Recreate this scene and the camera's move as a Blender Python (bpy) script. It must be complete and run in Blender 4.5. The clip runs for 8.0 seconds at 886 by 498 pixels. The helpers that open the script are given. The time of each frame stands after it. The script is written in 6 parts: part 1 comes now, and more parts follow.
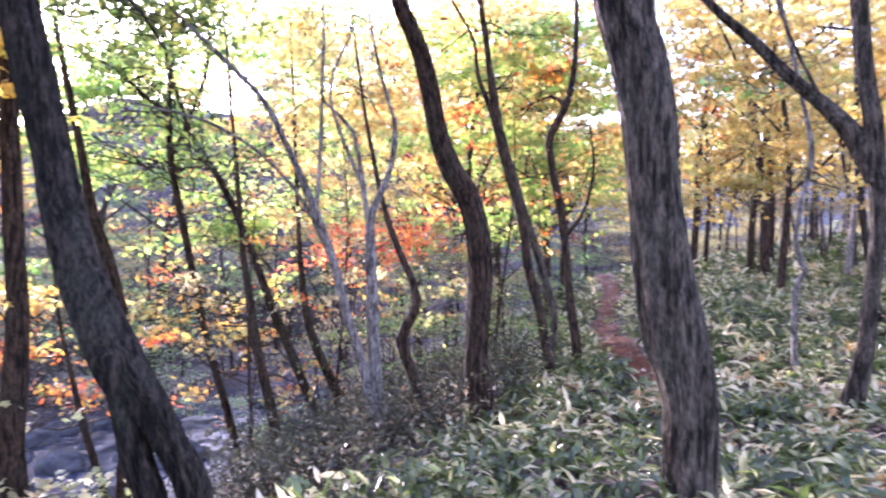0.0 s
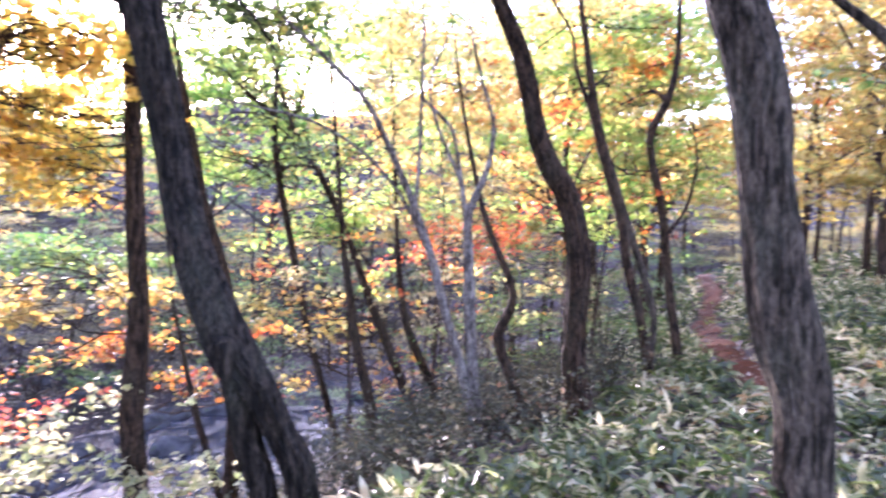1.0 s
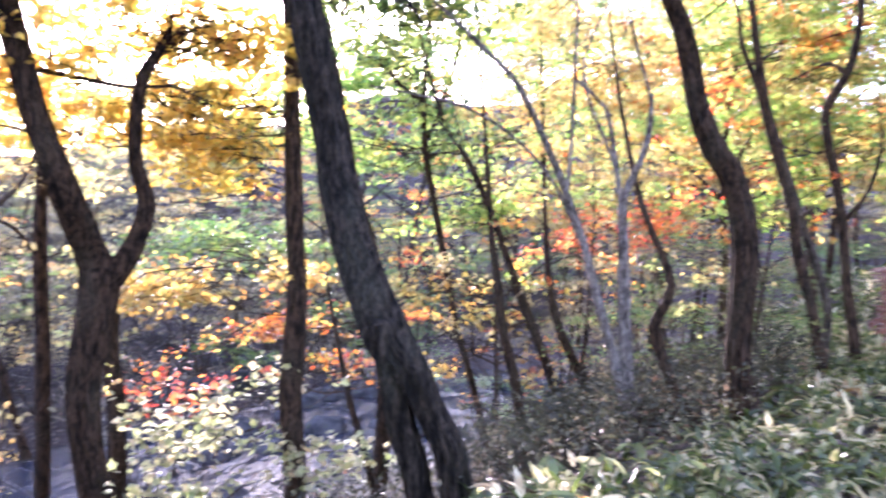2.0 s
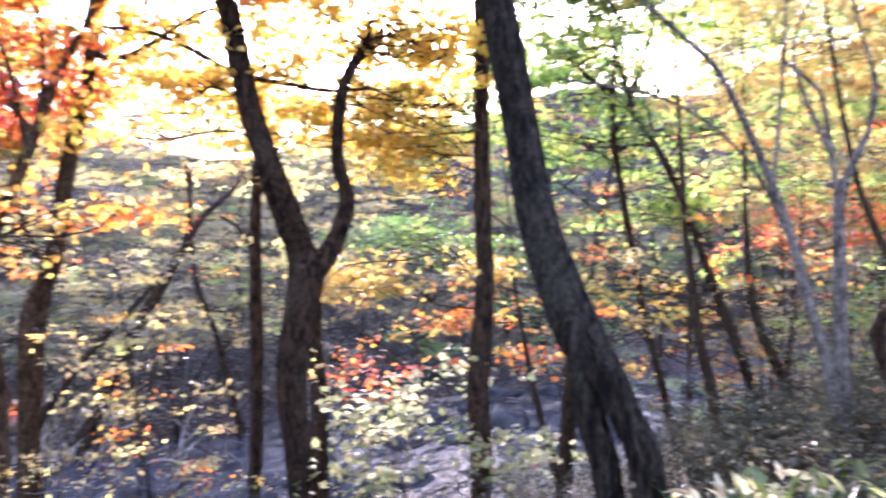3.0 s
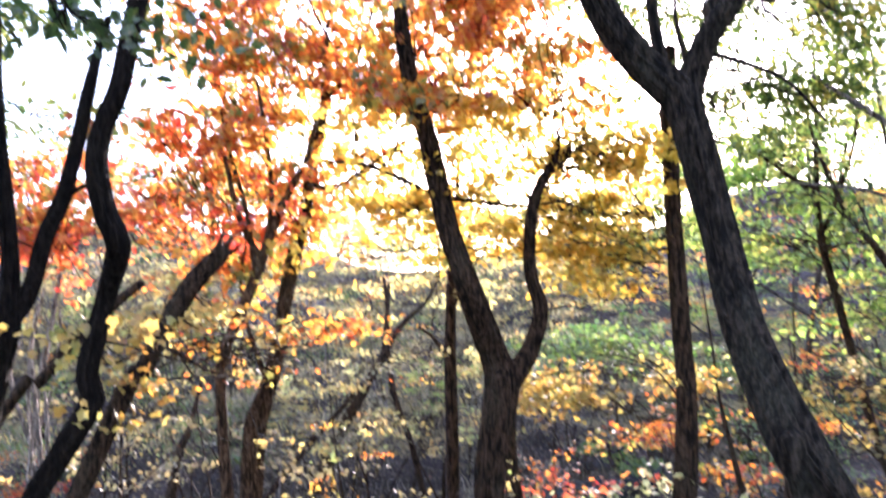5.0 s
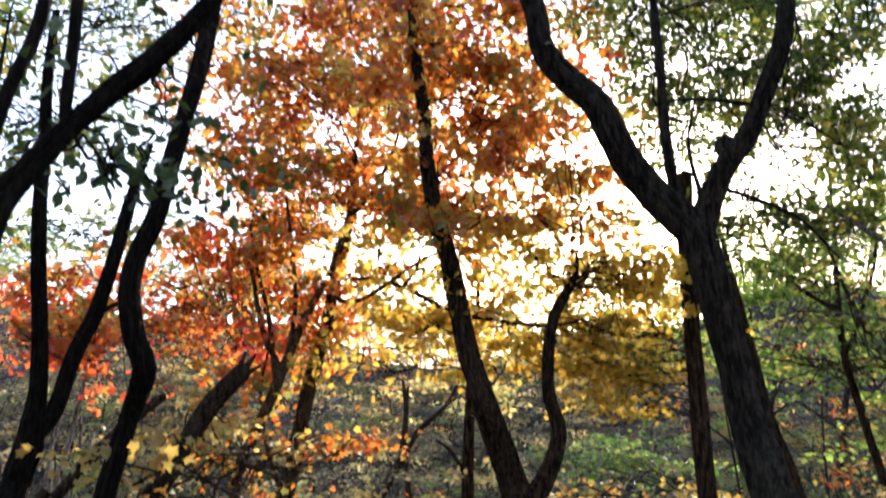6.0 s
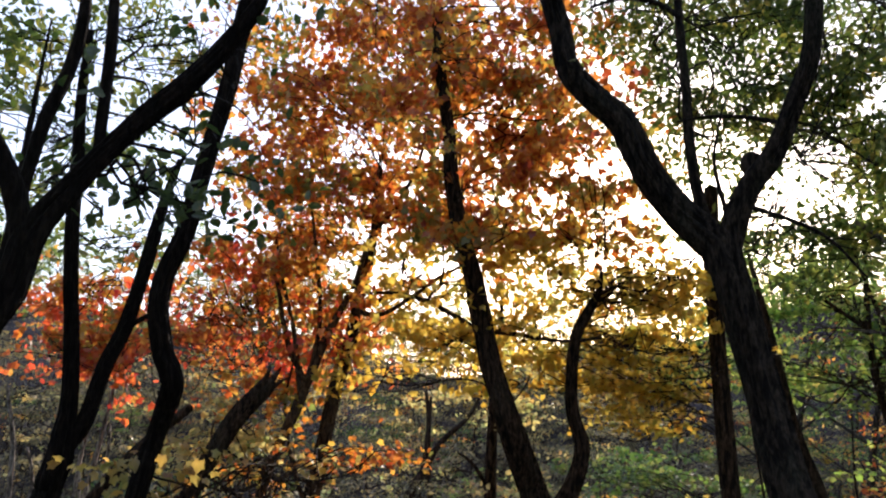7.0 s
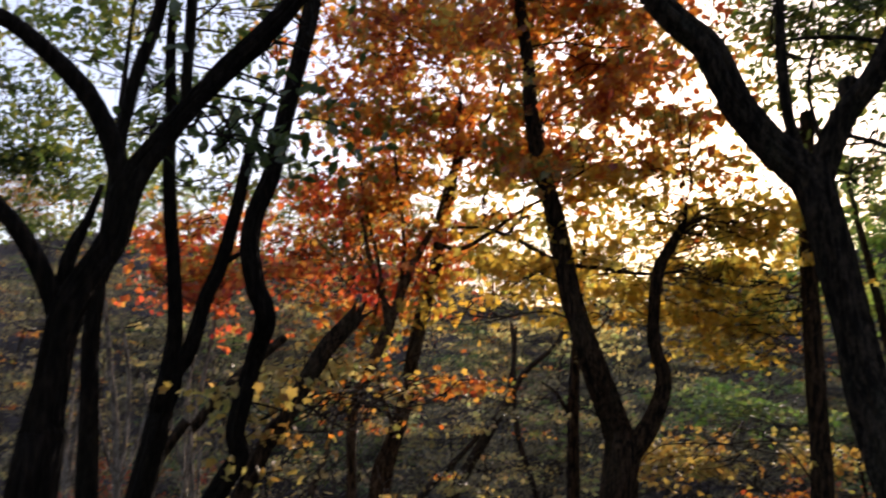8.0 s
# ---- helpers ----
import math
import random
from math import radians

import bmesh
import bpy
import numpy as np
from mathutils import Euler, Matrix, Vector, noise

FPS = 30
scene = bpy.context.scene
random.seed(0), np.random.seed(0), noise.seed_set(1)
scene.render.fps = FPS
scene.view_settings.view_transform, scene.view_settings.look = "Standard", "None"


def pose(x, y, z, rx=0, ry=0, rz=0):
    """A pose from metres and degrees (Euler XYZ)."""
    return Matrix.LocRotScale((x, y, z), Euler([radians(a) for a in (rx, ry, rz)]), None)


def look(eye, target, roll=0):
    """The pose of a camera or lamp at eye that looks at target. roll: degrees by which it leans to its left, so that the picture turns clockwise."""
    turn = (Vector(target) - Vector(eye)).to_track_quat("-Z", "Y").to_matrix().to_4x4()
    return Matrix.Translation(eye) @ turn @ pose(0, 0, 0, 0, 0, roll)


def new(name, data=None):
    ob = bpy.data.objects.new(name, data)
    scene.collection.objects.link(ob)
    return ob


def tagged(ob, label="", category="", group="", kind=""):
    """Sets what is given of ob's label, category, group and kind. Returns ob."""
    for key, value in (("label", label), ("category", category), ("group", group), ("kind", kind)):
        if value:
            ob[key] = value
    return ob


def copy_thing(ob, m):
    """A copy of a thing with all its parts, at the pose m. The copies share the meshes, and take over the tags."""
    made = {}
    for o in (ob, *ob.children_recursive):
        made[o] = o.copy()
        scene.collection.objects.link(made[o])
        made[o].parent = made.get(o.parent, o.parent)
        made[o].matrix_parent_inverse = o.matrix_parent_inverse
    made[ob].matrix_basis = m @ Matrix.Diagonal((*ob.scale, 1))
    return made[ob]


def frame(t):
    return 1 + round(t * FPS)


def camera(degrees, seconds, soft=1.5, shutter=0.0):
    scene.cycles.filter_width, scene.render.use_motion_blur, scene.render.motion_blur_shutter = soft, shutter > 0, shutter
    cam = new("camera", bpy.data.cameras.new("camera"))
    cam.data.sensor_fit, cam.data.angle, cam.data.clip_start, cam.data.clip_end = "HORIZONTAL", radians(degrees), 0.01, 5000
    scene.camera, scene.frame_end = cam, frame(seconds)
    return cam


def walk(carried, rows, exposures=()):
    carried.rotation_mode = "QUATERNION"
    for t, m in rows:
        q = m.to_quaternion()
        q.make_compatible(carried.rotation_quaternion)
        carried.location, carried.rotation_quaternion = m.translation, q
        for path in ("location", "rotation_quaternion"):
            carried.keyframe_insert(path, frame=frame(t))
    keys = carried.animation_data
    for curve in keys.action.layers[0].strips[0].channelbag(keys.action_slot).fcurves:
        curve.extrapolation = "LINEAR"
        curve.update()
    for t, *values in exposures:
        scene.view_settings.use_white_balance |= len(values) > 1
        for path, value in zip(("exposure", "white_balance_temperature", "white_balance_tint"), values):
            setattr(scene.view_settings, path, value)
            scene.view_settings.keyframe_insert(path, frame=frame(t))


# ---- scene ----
# ---- camera and its walk ----
cam = camera(62.1, 8.0, soft=2.1, shutter=0.75)
# seconds, x, y, z, yaw, pitch, roll
PATH = [
    (0.0, 0.000, 0.000, 1.550, 0.00, -2.00, 0.00),
    (0.5, -0.015, -0.017, 1.545, 3.32, -1.72, -0.21),
    (1.0, -0.041, -0.021, 1.536, 7.16, -2.13, -0.23),
    (1.2, -0.059, -0.020, 1.533, 9.30, -2.20, -0.15),
    (2.3, -0.144, 0.090, 1.488, 21.64, -3.10, -0.10),
    (2.5, -0.152, 0.085, 1.485, 24.23, -3.11, -0.10),
    (3.0, -0.173, 0.059, 1.486, 32.18, -3.16, 0.30),
    (3.5, -0.200, 0.046, 1.482, 36.54, -3.19, 0.28),
    (4.0, -0.210, 0.012, 1.485, 39.58, -2.24, 0.40),
    (4.5, -0.180, -0.050, 1.520, 44.25, 0.54, 1.60),
    (5.0, -0.162, -0.048, 1.509, 46.47, 5.38, 1.40),
    (5.2, -0.135, -0.051, 1.505, 47.40, 7.22, 1.60),
    (6.3, -0.052, -0.129, 1.731, 48.31, 13.55, -0.24),
    (6.5, -0.048, -0.131, 1.732, 49.08, 13.52, -0.50),
    (7.0, -0.036, -0.135, 1.732, 49.75, 13.14, -0.75),
    (7.5, -0.020, -0.131, 1.732, 51.45, 10.07, -0.81),
    (7.75, 0.008, -0.133, 1.744, 54.15, 8.60, -1.00),
    (8.0, 0.043, -0.135, 1.757, 56.53, 7.58, -1.19),
]
walk(cam, [(t, pose(x, y, z, 90 + p, r, a)) for t, x, y, z, a, p, r in PATH],
     exposures=[(0.0, 3.15, 5300, 42), (1.2, 3.2, 5300, 40), (2.5, 3.1, 5400, 36), (3.5, 2.8, 5400, 34), (4.0, 2.75, 5400, 32), (5.2, 2.5, 5750, 25), (6.3, 0.85, 6150, 18), (7.0, 0.6, 6150, 18), (7.5, 0.33, 6400, 21), (8.0, 0.2, 6550, 23)])

# ---- world and sun ----
SUN_AZ, SUN_EL = 33.6, 14.5          # degrees left of +y, degrees up
world = bpy.data.worlds.new("sky")
scene.world = world
world.use_nodes = True
wn = world.node_tree.nodes
sky = wn.new("ShaderNodeTexSky")
sky.sky_type = "NISHITA"
sky.sun_disc = False
sky.sun_elevation = radians(SUN_EL)
sky.sun_rotation = radians(-SUN_AZ)
sky.air_density, sky.dust_density, sky.ozone_density = 1.0, 1.5, 1.0
wn["Background"].inputs["Strength"].default_value = 0.15
haze = wn.new("ShaderNodeMix")          # thin high cloud over the clear sky
haze.data_type, haze.blend_type = "RGBA", "ADD"
haze.inputs["Factor"].default_value = 1.0
haze.inputs["B"].default_value = (2.6, 2.9, 3.6, 1)
world.node_tree.links.new(sky.outputs["Color"], haze.inputs["A"])
world.node_tree.links.new(haze.outputs["Result"], wn["Background"].inputs["Color"])
to_sun = Vector((-math.sin(radians(SUN_AZ)) * math.cos(radians(SUN_EL)), math.cos(radians(SUN_AZ)) * math.cos(radians(SUN_EL)), math.sin(radians(SUN_EL))))
sun = new("sun", bpy.data.lights.new("sun", "SUN"))
sun.data.energy, sun.data.angle, sun.data.color = 5.0, radians(0.6), (1.0, 0.86, 0.68)
sun.matrix_world = look(to_sun * 60, (0, 0, 0))


# ---- materials ----
def material(name):
    m = bpy.data.materials.new(name)
    m.use_nodes = True
    return m, m.node_tree.nodes, m.node_tree.links


def ramp(nodes, stops):
    n = nodes.new("ShaderNodeValToRGB")
    n.color_ramp.elements.remove(n.color_ramp.elements[1])
    for i, (at, c) in enumerate(stops):
        e = n.color_ramp.elements[0] if i == 0 else n.color_ramp.elements.new(at)
        e.position, e.color = at, (*c, 1)
    return n


def noise_tex(nodes, links, scale, detail=4, stretch=(1, 1, 1), coord="Object"):
    tc, mp, nt = nodes.new("ShaderNodeTexCoord"), nodes.new("ShaderNodeMapping"), nodes.new("ShaderNodeTexNoise")
    mp.inputs["Scale"].default_value = stretch
    nt.inputs["Scale"].default_value, nt.inputs["Detail"].default_value = scale, detail
    links.new(tc.outputs[coord], mp.inputs["Vector"])
    links.new(mp.outputs["Vector"], nt.inputs["Vector"])
    return nt


def leaf_material(name, stops, through_light=0.5, gloss=0.06, rough=0.45):
    """Thin leaves: each its own colour, part of the light goes through."""
    m, n, l = material(name)
    n.remove(n["Principled BSDF"])
    geo = n.new("ShaderNodeNewGeometry")
    col = ramp(n, stops)
    drift = noise_tex(n, l, 2.2, 3)
    m_a, m_b = n.new("ShaderNodeMath"), n.new("ShaderNodeMath")
    m_a.operation = m_b.operation = "MULTIPLY_ADD"
    l.new(drift.outputs["Fac"], m_a.inputs[0])
    m_a.inputs[1].default_value, m_a.inputs[2].default_value = 2.0, -0.8
    info, both, wrap = n.new("ShaderNodeObjectInfo"), n.new("ShaderNodeMath"), n.new("ShaderNodeMath")
    both.operation, wrap.operation = "ADD", "FRACT"
    l.new(geo.outputs["Random Per Island"], both.inputs[0])
    l.new(info.outputs["Random"], both.inputs[1])
    l.new(both.outputs[0], wrap.inputs[0])
    l.new(wrap.outputs[0], m_b.inputs[0])
    m_b.inputs[1].default_value = 0.6
    l.new(m_a.outputs[0], m_b.inputs[2])
    l.new(m_b.outputs[0], col.inputs["Fac"])
    spots = noise_tex(n, l, 9.0, 3)
    mix = n.new("ShaderNodeMix")
    mix.data_type, mix.blend_type = "RGBA", "MULTIPLY"
    shade = ramp(n, [(0.3, (0.6, 0.55, 0.5)), (0.6, (1, 1, 1))])
    l.new(spots.outputs["Fac"], shade.inputs["Fac"])
    mix.inputs["Factor"].default_value = 0.6
    l.new(col.outputs["Color"], mix.inputs["A"])
    l.new(shade.outputs["Color"], mix.inputs["B"])
    dif, tra, glo = n.new("ShaderNodeBsdfDiffuse"), n.new("ShaderNodeBsdfTranslucent"), n.new("ShaderNodeBsdfGlossy")
    glo.inputs["Roughness"].default_value = rough
    upper = n.new("ShaderNodeMix")            # the lit face reflects less than the leaf lets through
    upper.data_type, upper.blend_type = "RGBA", "MULTIPLY"
    upper.inputs["Factor"].default_value = 1.0
    upper.inputs["B"].default_value = (0.58, 0.58, 0.55, 1)
    l.new(mix.outputs["Result"], upper.inputs["A"])
    l.new(upper.outputs["Result"], dif.inputs["Color"])
    l.new(mix.outputs["Result"], tra.inputs["Color"])
    m1, m2 = n.new("ShaderNodeMixShader"), n.new("ShaderNodeMixShader")
    m1.inputs[0].default_value = through_light
    l.new(dif.outputs[0], m1.inputs[1])
    l.new(tra.outputs[0], m1.inputs[2])
    m2.inputs[0].default_value = gloss
    l.new(m1.outputs[0], m2.inputs[1])
    l.new(glo.outputs[0], m2.inputs[2])
    l.new(m2.outputs[0], n["Material Output"].inputs["Surface"])
    return m


LEAF = {
    "maple_orange": leaf_material("maple_orange", [(0.0, (0.30, 0.05, 0.015)), (0.25, (0.54, 0.13, 0.02)), (0.5, (0.70, 0.28, 0.03)), (0.64, (0.72, 0.42, 0.06)), (0.8, (0.44, 0.38, 0.07)), (1.0, (0.18, 0.24, 0.05))], 0.78),
    "maple_red": leaf_material("maple_red", [(0.0, (0.52, 0.045, 0.035)), (0.4, (0.70, 0.12, 0.035)), (0.75, (0.74, 0.25, 0.045)), (1.0, (0.72, 0.42, 0.08))], 0.78),
    "maple_yellow": leaf_material("maple_yellow", [(0.0, (0.66, 0.34, 0.03)), (0.4, (0.78, 0.53, 0.06)), (0.8, (0.74, 0.62, 0.11)), (1.0, (0.45, 0.50, 0.08))], 0.78),
    "maple_gold": leaf_material("maple_gold", [(0.0, (0.64, 0.36, 0.09)), (0.35, (0.68, 0.50, 0.14)), (0.7, (0.64, 0.59, 0.21)), (1.0, (0.42, 0.51, 0.15))], 0.72),
    "maple_amber": leaf_material("maple_amber", [(0.0, (0.42, 0.21, 0.04)), (0.4, (0.52, 0.36, 0.07)), (0.75, (0.50, 0.43, 0.11)), (1.0, (0.32, 0.37, 0.10))], 0.6),
    "maple_green": leaf_material("maple_green", [(0.0, (0.05, 0.12, 0.025)), (0.5, (0.16, 0.28, 0.05)), (1.0, (0.40, 0.42, 0.10))], 0.52),
    "maple_lime": leaf_material("maple_lime", [(0.0, (0.12, 0.27, 0.04)), (0.5, (0.32, 0.46, 0.08)), (0.85, (0.52, 0.56, 0.13)), (1.0, (0.58, 0.46, 0.12))], 0.75),
    "oak_green": leaf_material("oak_green", [(0.0, (0.035, 0.08, 0.014)), (0.4, (0.10, 0.17, 0.03)), (0.75, (0.27, 0.32, 0.05)), (1.0, (0.46, 0.38, 0.07))], 0.6),
    "oak_dark": leaf_material("oak_dark", [(0.0, (0.03, 0.07, 0.02)), (0.7, (0.07, 0.14, 0.03)), (1.0, (0.20, 0.20, 0.05))], 0.4),
    "sapling_lime": leaf_material("sapling_lime", [(0.0, (0.30, 0.38, 0.12)), (0.4, (0.48, 0.52, 0.22)), (0.75, (0.66, 0.62, 0.34)), (1.0, (0.74, 0.62, 0.36))], 0.6),
    "shrub_olive": leaf_material("shrub_olive", [(0.0, (0.13, 0.13, 0.06)), (0.5, (0.27, 0.24, 0.11)), (1.0, (0.44, 0.32, 0.13))], 0.5),
}
# cream stops paint sunlit leaf tops as well as dry pale margins
SASA = leaf_material("sasa", [(0.0, (0.020, 0.038, 0.010)), (0.36, (0.065, 0.105, 0.024)), (0.55, (0.16, 0.20, 0.055)), (0.68, (0.50, 0.48, 0.26)), (0.86, (0.74, 0.69, 0.48)), (1.0, (0.40, 0.24, 0.09))], 0.42, 0.035, 0.3)
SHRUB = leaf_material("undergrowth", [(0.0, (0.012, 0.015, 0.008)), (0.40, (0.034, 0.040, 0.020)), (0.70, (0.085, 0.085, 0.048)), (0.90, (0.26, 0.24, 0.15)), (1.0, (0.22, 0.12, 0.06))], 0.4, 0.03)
STRAW = leaf_material("dry_grass", [(0.0, (0.16, 0.12, 0.07)), (0.5, (0.36, 0.30, 0.19)), (1.0, (0.58, 0.52, 0.38))], 0.4, 0.08)
LITTER = leaf_material("fallen_leaves", [(0.0, (0.04, 0.022, 0.014)), (0.4, (0.11, 0.062, 0.036)), (0.75, (0.23, 0.14, 0.08)), (0.9, (0.34, 0.25, 0.16)), (1.0, (0.34, 0.11, 0.04))], 0.1, 0.1, 0.5)


def bark_material(name, dark, light, patch, scale=24.0):
    """Long upright ridges and furrows, fine grain, and paler lichen patches."""
    m, n, l = material(name)
    b = n["Principled BSDF"]
    ridge = noise_tex(n, l, scale * 1.3, 9, (1, 1, 0.2))
    grain = noise_tex(n, l, 80.0, 5, (1, 1, 0.35))
    broad = noise_tex(n, l, 4.0, 6, (1, 1, 0.5))
    col = ramp(n, [(0.40, dark), (0.50, tuple((a + c) / 2 for a, c in zip(dark, light))), (0.60, light)])
    l.new(ridge.outputs["Fac"], col.inputs["Fac"])
    lich = ramp(n, [(0.50, (0, 0, 0)), (0.68, (0.75, 0.75, 0.75))])
    l.new(broad.outputs["Fac"], lich.inputs["Fac"])
    mix = n.new("ShaderNodeMix")
    mix.data_type = "RGBA"
    l.new(lich.outputs["Color"], mix.inputs["Factor"])
    l.new(col.outputs["Color"], mix.inputs["A"])
    mix.inputs["B"].default_value = (*patch, 1)
    fine = ramp(n, [(0.35, (0.3, 0.3, 0.3)), (0.62, (1, 1, 1))])
    l.new(grain.outputs["Fac"], fine.inputs["Fac"])
    mul = n.new("ShaderNodeMix")
    mul.data_type, mul.blend_type = "RGBA", "MULTIPLY"
    mul.inputs["Factor"].default_value = 1.0
    l.new(mix.outputs["Result"], mul.inputs["A"])
    l.new(fine.outputs["Color"], mul.inputs["B"])
    l.new(mul.outputs["Result"], b.inputs["Base Color"])
    b.inputs["Roughness"].default_value = 0.85
    b.inputs["Specular IOR Level"].default_value = 0.12
    add = n.new("ShaderNodeMath")
    add.operation = "MULTIPLY_ADD"
    l.new(grain.outputs["Fac"], add.inputs[0])
    add.inputs[1].default_value = 0.25
    l.new(ridge.outputs["Fac"], add.inputs[2])
    bump = n.new("ShaderNodeBump")
    bump.inputs["Strength"].default_value, bump.inputs["Distance"].default_value = 1.0, 0.045
    l.new(add.outputs[0], bump.inputs["Height"])
    l.new(bump.outputs["Normal"], b.inputs["Normal"])
    return m


BARK = {
    "grey": bark_material("grey_bark", (0.014, 0.011, 0.008), (0.105, 0.083, 0.062), (0.085, 0.078, 0.058)),
    "brown": bark_material("brown_bark", (0.009, 0.006, 0.004), (0.080, 0.049, 0.030), (0.058, 0.046, 0.030), 34.0),
    # brown bark lightened in its colour for stems warmed by the sun
    "sunlit_brown": bark_material("sunlit_brown_bark", (0.02, 0.012, 0.007), (0.15, 0.09, 0.052), (0.11, 0.085, 0.055), 34.0),
    "bleached": bark_material("bleached_bark", (0.09, 0.075, 0.064), (0.40, 0.35, 0.30), (0.46, 0.42, 0.37), 34.0),
    # near-black bark: the shade of trunks against the sky is in its colour
    "backlit_brown": bark_material("backlit_brown_bark", (0.003, 0.0024, 0.002), (0.018, 0.013, 0.010), (0.016, 0.014, 0.010), 34.0),
    # grey bark darkened in its colour for trunks that stand against the light
    "shaded_grey": bark_material("shaded_grey_bark", (0.005, 0.0045, 0.0038), (0.047, 0.037, 0.028), (0.042, 0.041, 0.030)),
    "pale": bark_material("pale_bark", (0.06, 0.05, 0.045), (0.25, 0.22, 0.195), (0.30, 0.275, 0.25), 34.0),
}


def ground_material():
    m, n, l = material("forest_floor")
    b = n["Principled BSDF"]
    fine, broad = noise_tex(n, l, 14.0, 8), noise_tex(n, l, 0.5, 6)
    c1 = ramp(n, [(0.3, (0.010, 0.008, 0.008)), (0.5, (0.038, 0.030, 0.029)), (0.68, (0.12, 0.10, 0.096))])
    c2 = ramp(n, [(0.42, (0.015, 0.014, 0.013)), (0.58, (0.065, 0.053, 0.052))])
    l.new(fine.outputs["Fac"], c1.inputs["Fac"])
    l.new(broad.outputs["Fac"], c2.inputs["Fac"])
    mix = n.new("ShaderNodeMix")
    mix.data_type, mix.blend_type = "RGBA", "MIX"
    mix.inputs["Factor"].default_value = 0.5
    l.new(c1.outputs["Color"], mix.inputs["A"])
    l.new(c2.outputs["Color"], mix.inputs["B"])
    l.new(mix.outputs["Result"], b.inputs["Base Color"])
    b.inputs["Roughness"].default_value = 0.9
    b.inputs["Specular IOR Level"].default_value = 0.15
    bump = n.new("ShaderNodeBump")
    bump.inputs["Strength"].default_value, bump.inputs["Distance"].default_value = 1.0, 0.05
    l.new(fine.outputs["Fac"], bump.inputs["Height"])
    l.new(bump.outputs["Normal"], b.inputs["Normal"])
    return m


def path_material():
    m, n, l = material("leafy_path")
    b = n["Principled BSDF"]
    fine = noise_tex(n, l, 22.0, 6)
    c = ramp(n, [(0.3, (0.022, 0.007, 0.003)), (0.55, (0.055, 0.015, 0.005)), (0.75, (0.11, 0.034, 0.010))])
    l.new(fine.outputs["Fac"], c.inputs["Fac"])
    l.new(c.outputs["Color"], b.inputs["Base Color"])
    b.inputs["Roughness"].default_value = 0.9
    b.inputs["Specular IOR Level"].default_value = 0.15
    bump = n.new("ShaderNodeBump")
    bump.inputs["Distance"].default_value = 0.03
    l.new(fine.outputs["Fac"], bump.inputs["Height"])
    l.new(bump.outputs["Normal"], b.inputs["Normal"])
    return m


def water_material():
    m, n, l = material("stream_water")
    b = n["Principled BSDF"]
    b.inputs["Base Color"].default_value = (0.018, 0.02, 0.03, 1)
    b.inputs["Roughness"].default_value, b.inputs["IOR"].default_value = 0.06, 1.33
    b.inputs["Specular IOR Level"].default_value = 0.3
    waves = noise_tex(n, l, 3.2, 5, (1, 0.5, 1))
    bump = n.new("ShaderNodeBump")
    bump.inputs["Strength"].default_value, bump.inputs["Distance"].default_value = 1.0, 0.07
    l.new(waves.outputs["Fac"], bump.inputs["Height"])
    l.new(bump.outputs["Normal"], b.inputs["Normal"])
    return m


def rock_material():
    m, n, l = material("wet_rock")
    b = n["Principled BSDF"]
    t = noise_tex(n, l, 6.0, 8)
    c = ramp(n, [(0.35, (0.012, 0.013, 0.015)), (0.6, (0.05, 0.05, 0.055)), (0.75, (0.035, 0.045, 0.02))])
    l.new(t.outputs["Fac"], c.inputs["Fac"])
    l.new(c.outputs["Color"], b.inputs["Base Color"])
    b.inputs["Roughness"].default_value = 0.7
    b.inputs["Specular IOR Level"].default_value = 0.1
    bump = n.new("ShaderNodeBump")
    bump.inputs["Distance"].default_value = 0.04
    l.new(t.outputs["Fac"], bump.inputs["Height"])
    l.new(bump.outputs["Normal"], b.inputs["Normal"])
    return m


# ---- lie of the land ----
def stream_x(y):
    """The stream's middle line."""
    return np.where(y < 12, -6.9 + 0.5 * (y - 6.2), -4.0 + 0.15 * (np.minimum(y, 20) - 12) + 1.2 * np.maximum(0, y - 20))


def across(x, y):
    """Metres from the stream's middle, positive on the far bank."""
    return 0.89 * (stream_x(y) - x)


def lift(x, y):
    """Height of the ground: a level shelf, a bank down to the stream, a hillside beyond."""
    x, y = np.asarray(x, float), np.asarray(y, float)
    s = across(x, y)
    a = np.clip((s + 7) / 5.2, 0, 1)
    near = -2 * a * a * (3 - 2 * a)
    turn = np.degrees(np.arctan2(-x, np.maximum(y, 0.1)))
    crest = 26 - 9 * np.exp(-((turn - 47) / 14) ** 2) + 6 * np.exp(-((turn - 14) / 12) ** 2)   # lower where the valley opens
    far = -2 + 0.05 * np.clip(s - 3.4, 0, 2.2) + 0.34 * np.minimum(np.clip(s - 5.6, 0, 32), crest) + 0.5 * np.clip((s - 16) / 14, 0, 1) * (np.sin(0.31 * (x + y)) + 0.6 * np.sin(0.83 * y - 0.4 * x)) - 0.03 * np.clip(s - 34, 0, 60)
    z = np.where(s < 1.6, near, far) - 0.35 * np.exp(-((s - 0.8) / 2.3) ** 6) * np.clip((17 - y) / 2.5, 0, 1)
    z = z + 0.06 * np.clip(x - 1, 0, 29) + 0.05 * np.clip(y - 25, 0, 60) * (s < 0)
    rough = 0.04 * np.sin(x * 1.7 + 0.6 * np.sin(y * 1.3)) * np.sin(y * 1.9 + x * 0.4) + 0.025 * np.sin(x * 4.1 + y * 2.3) * np.sin(y * 5.3 - x)
    return z + rough * np.clip(np.abs(s) / 3, 0.3, 1)


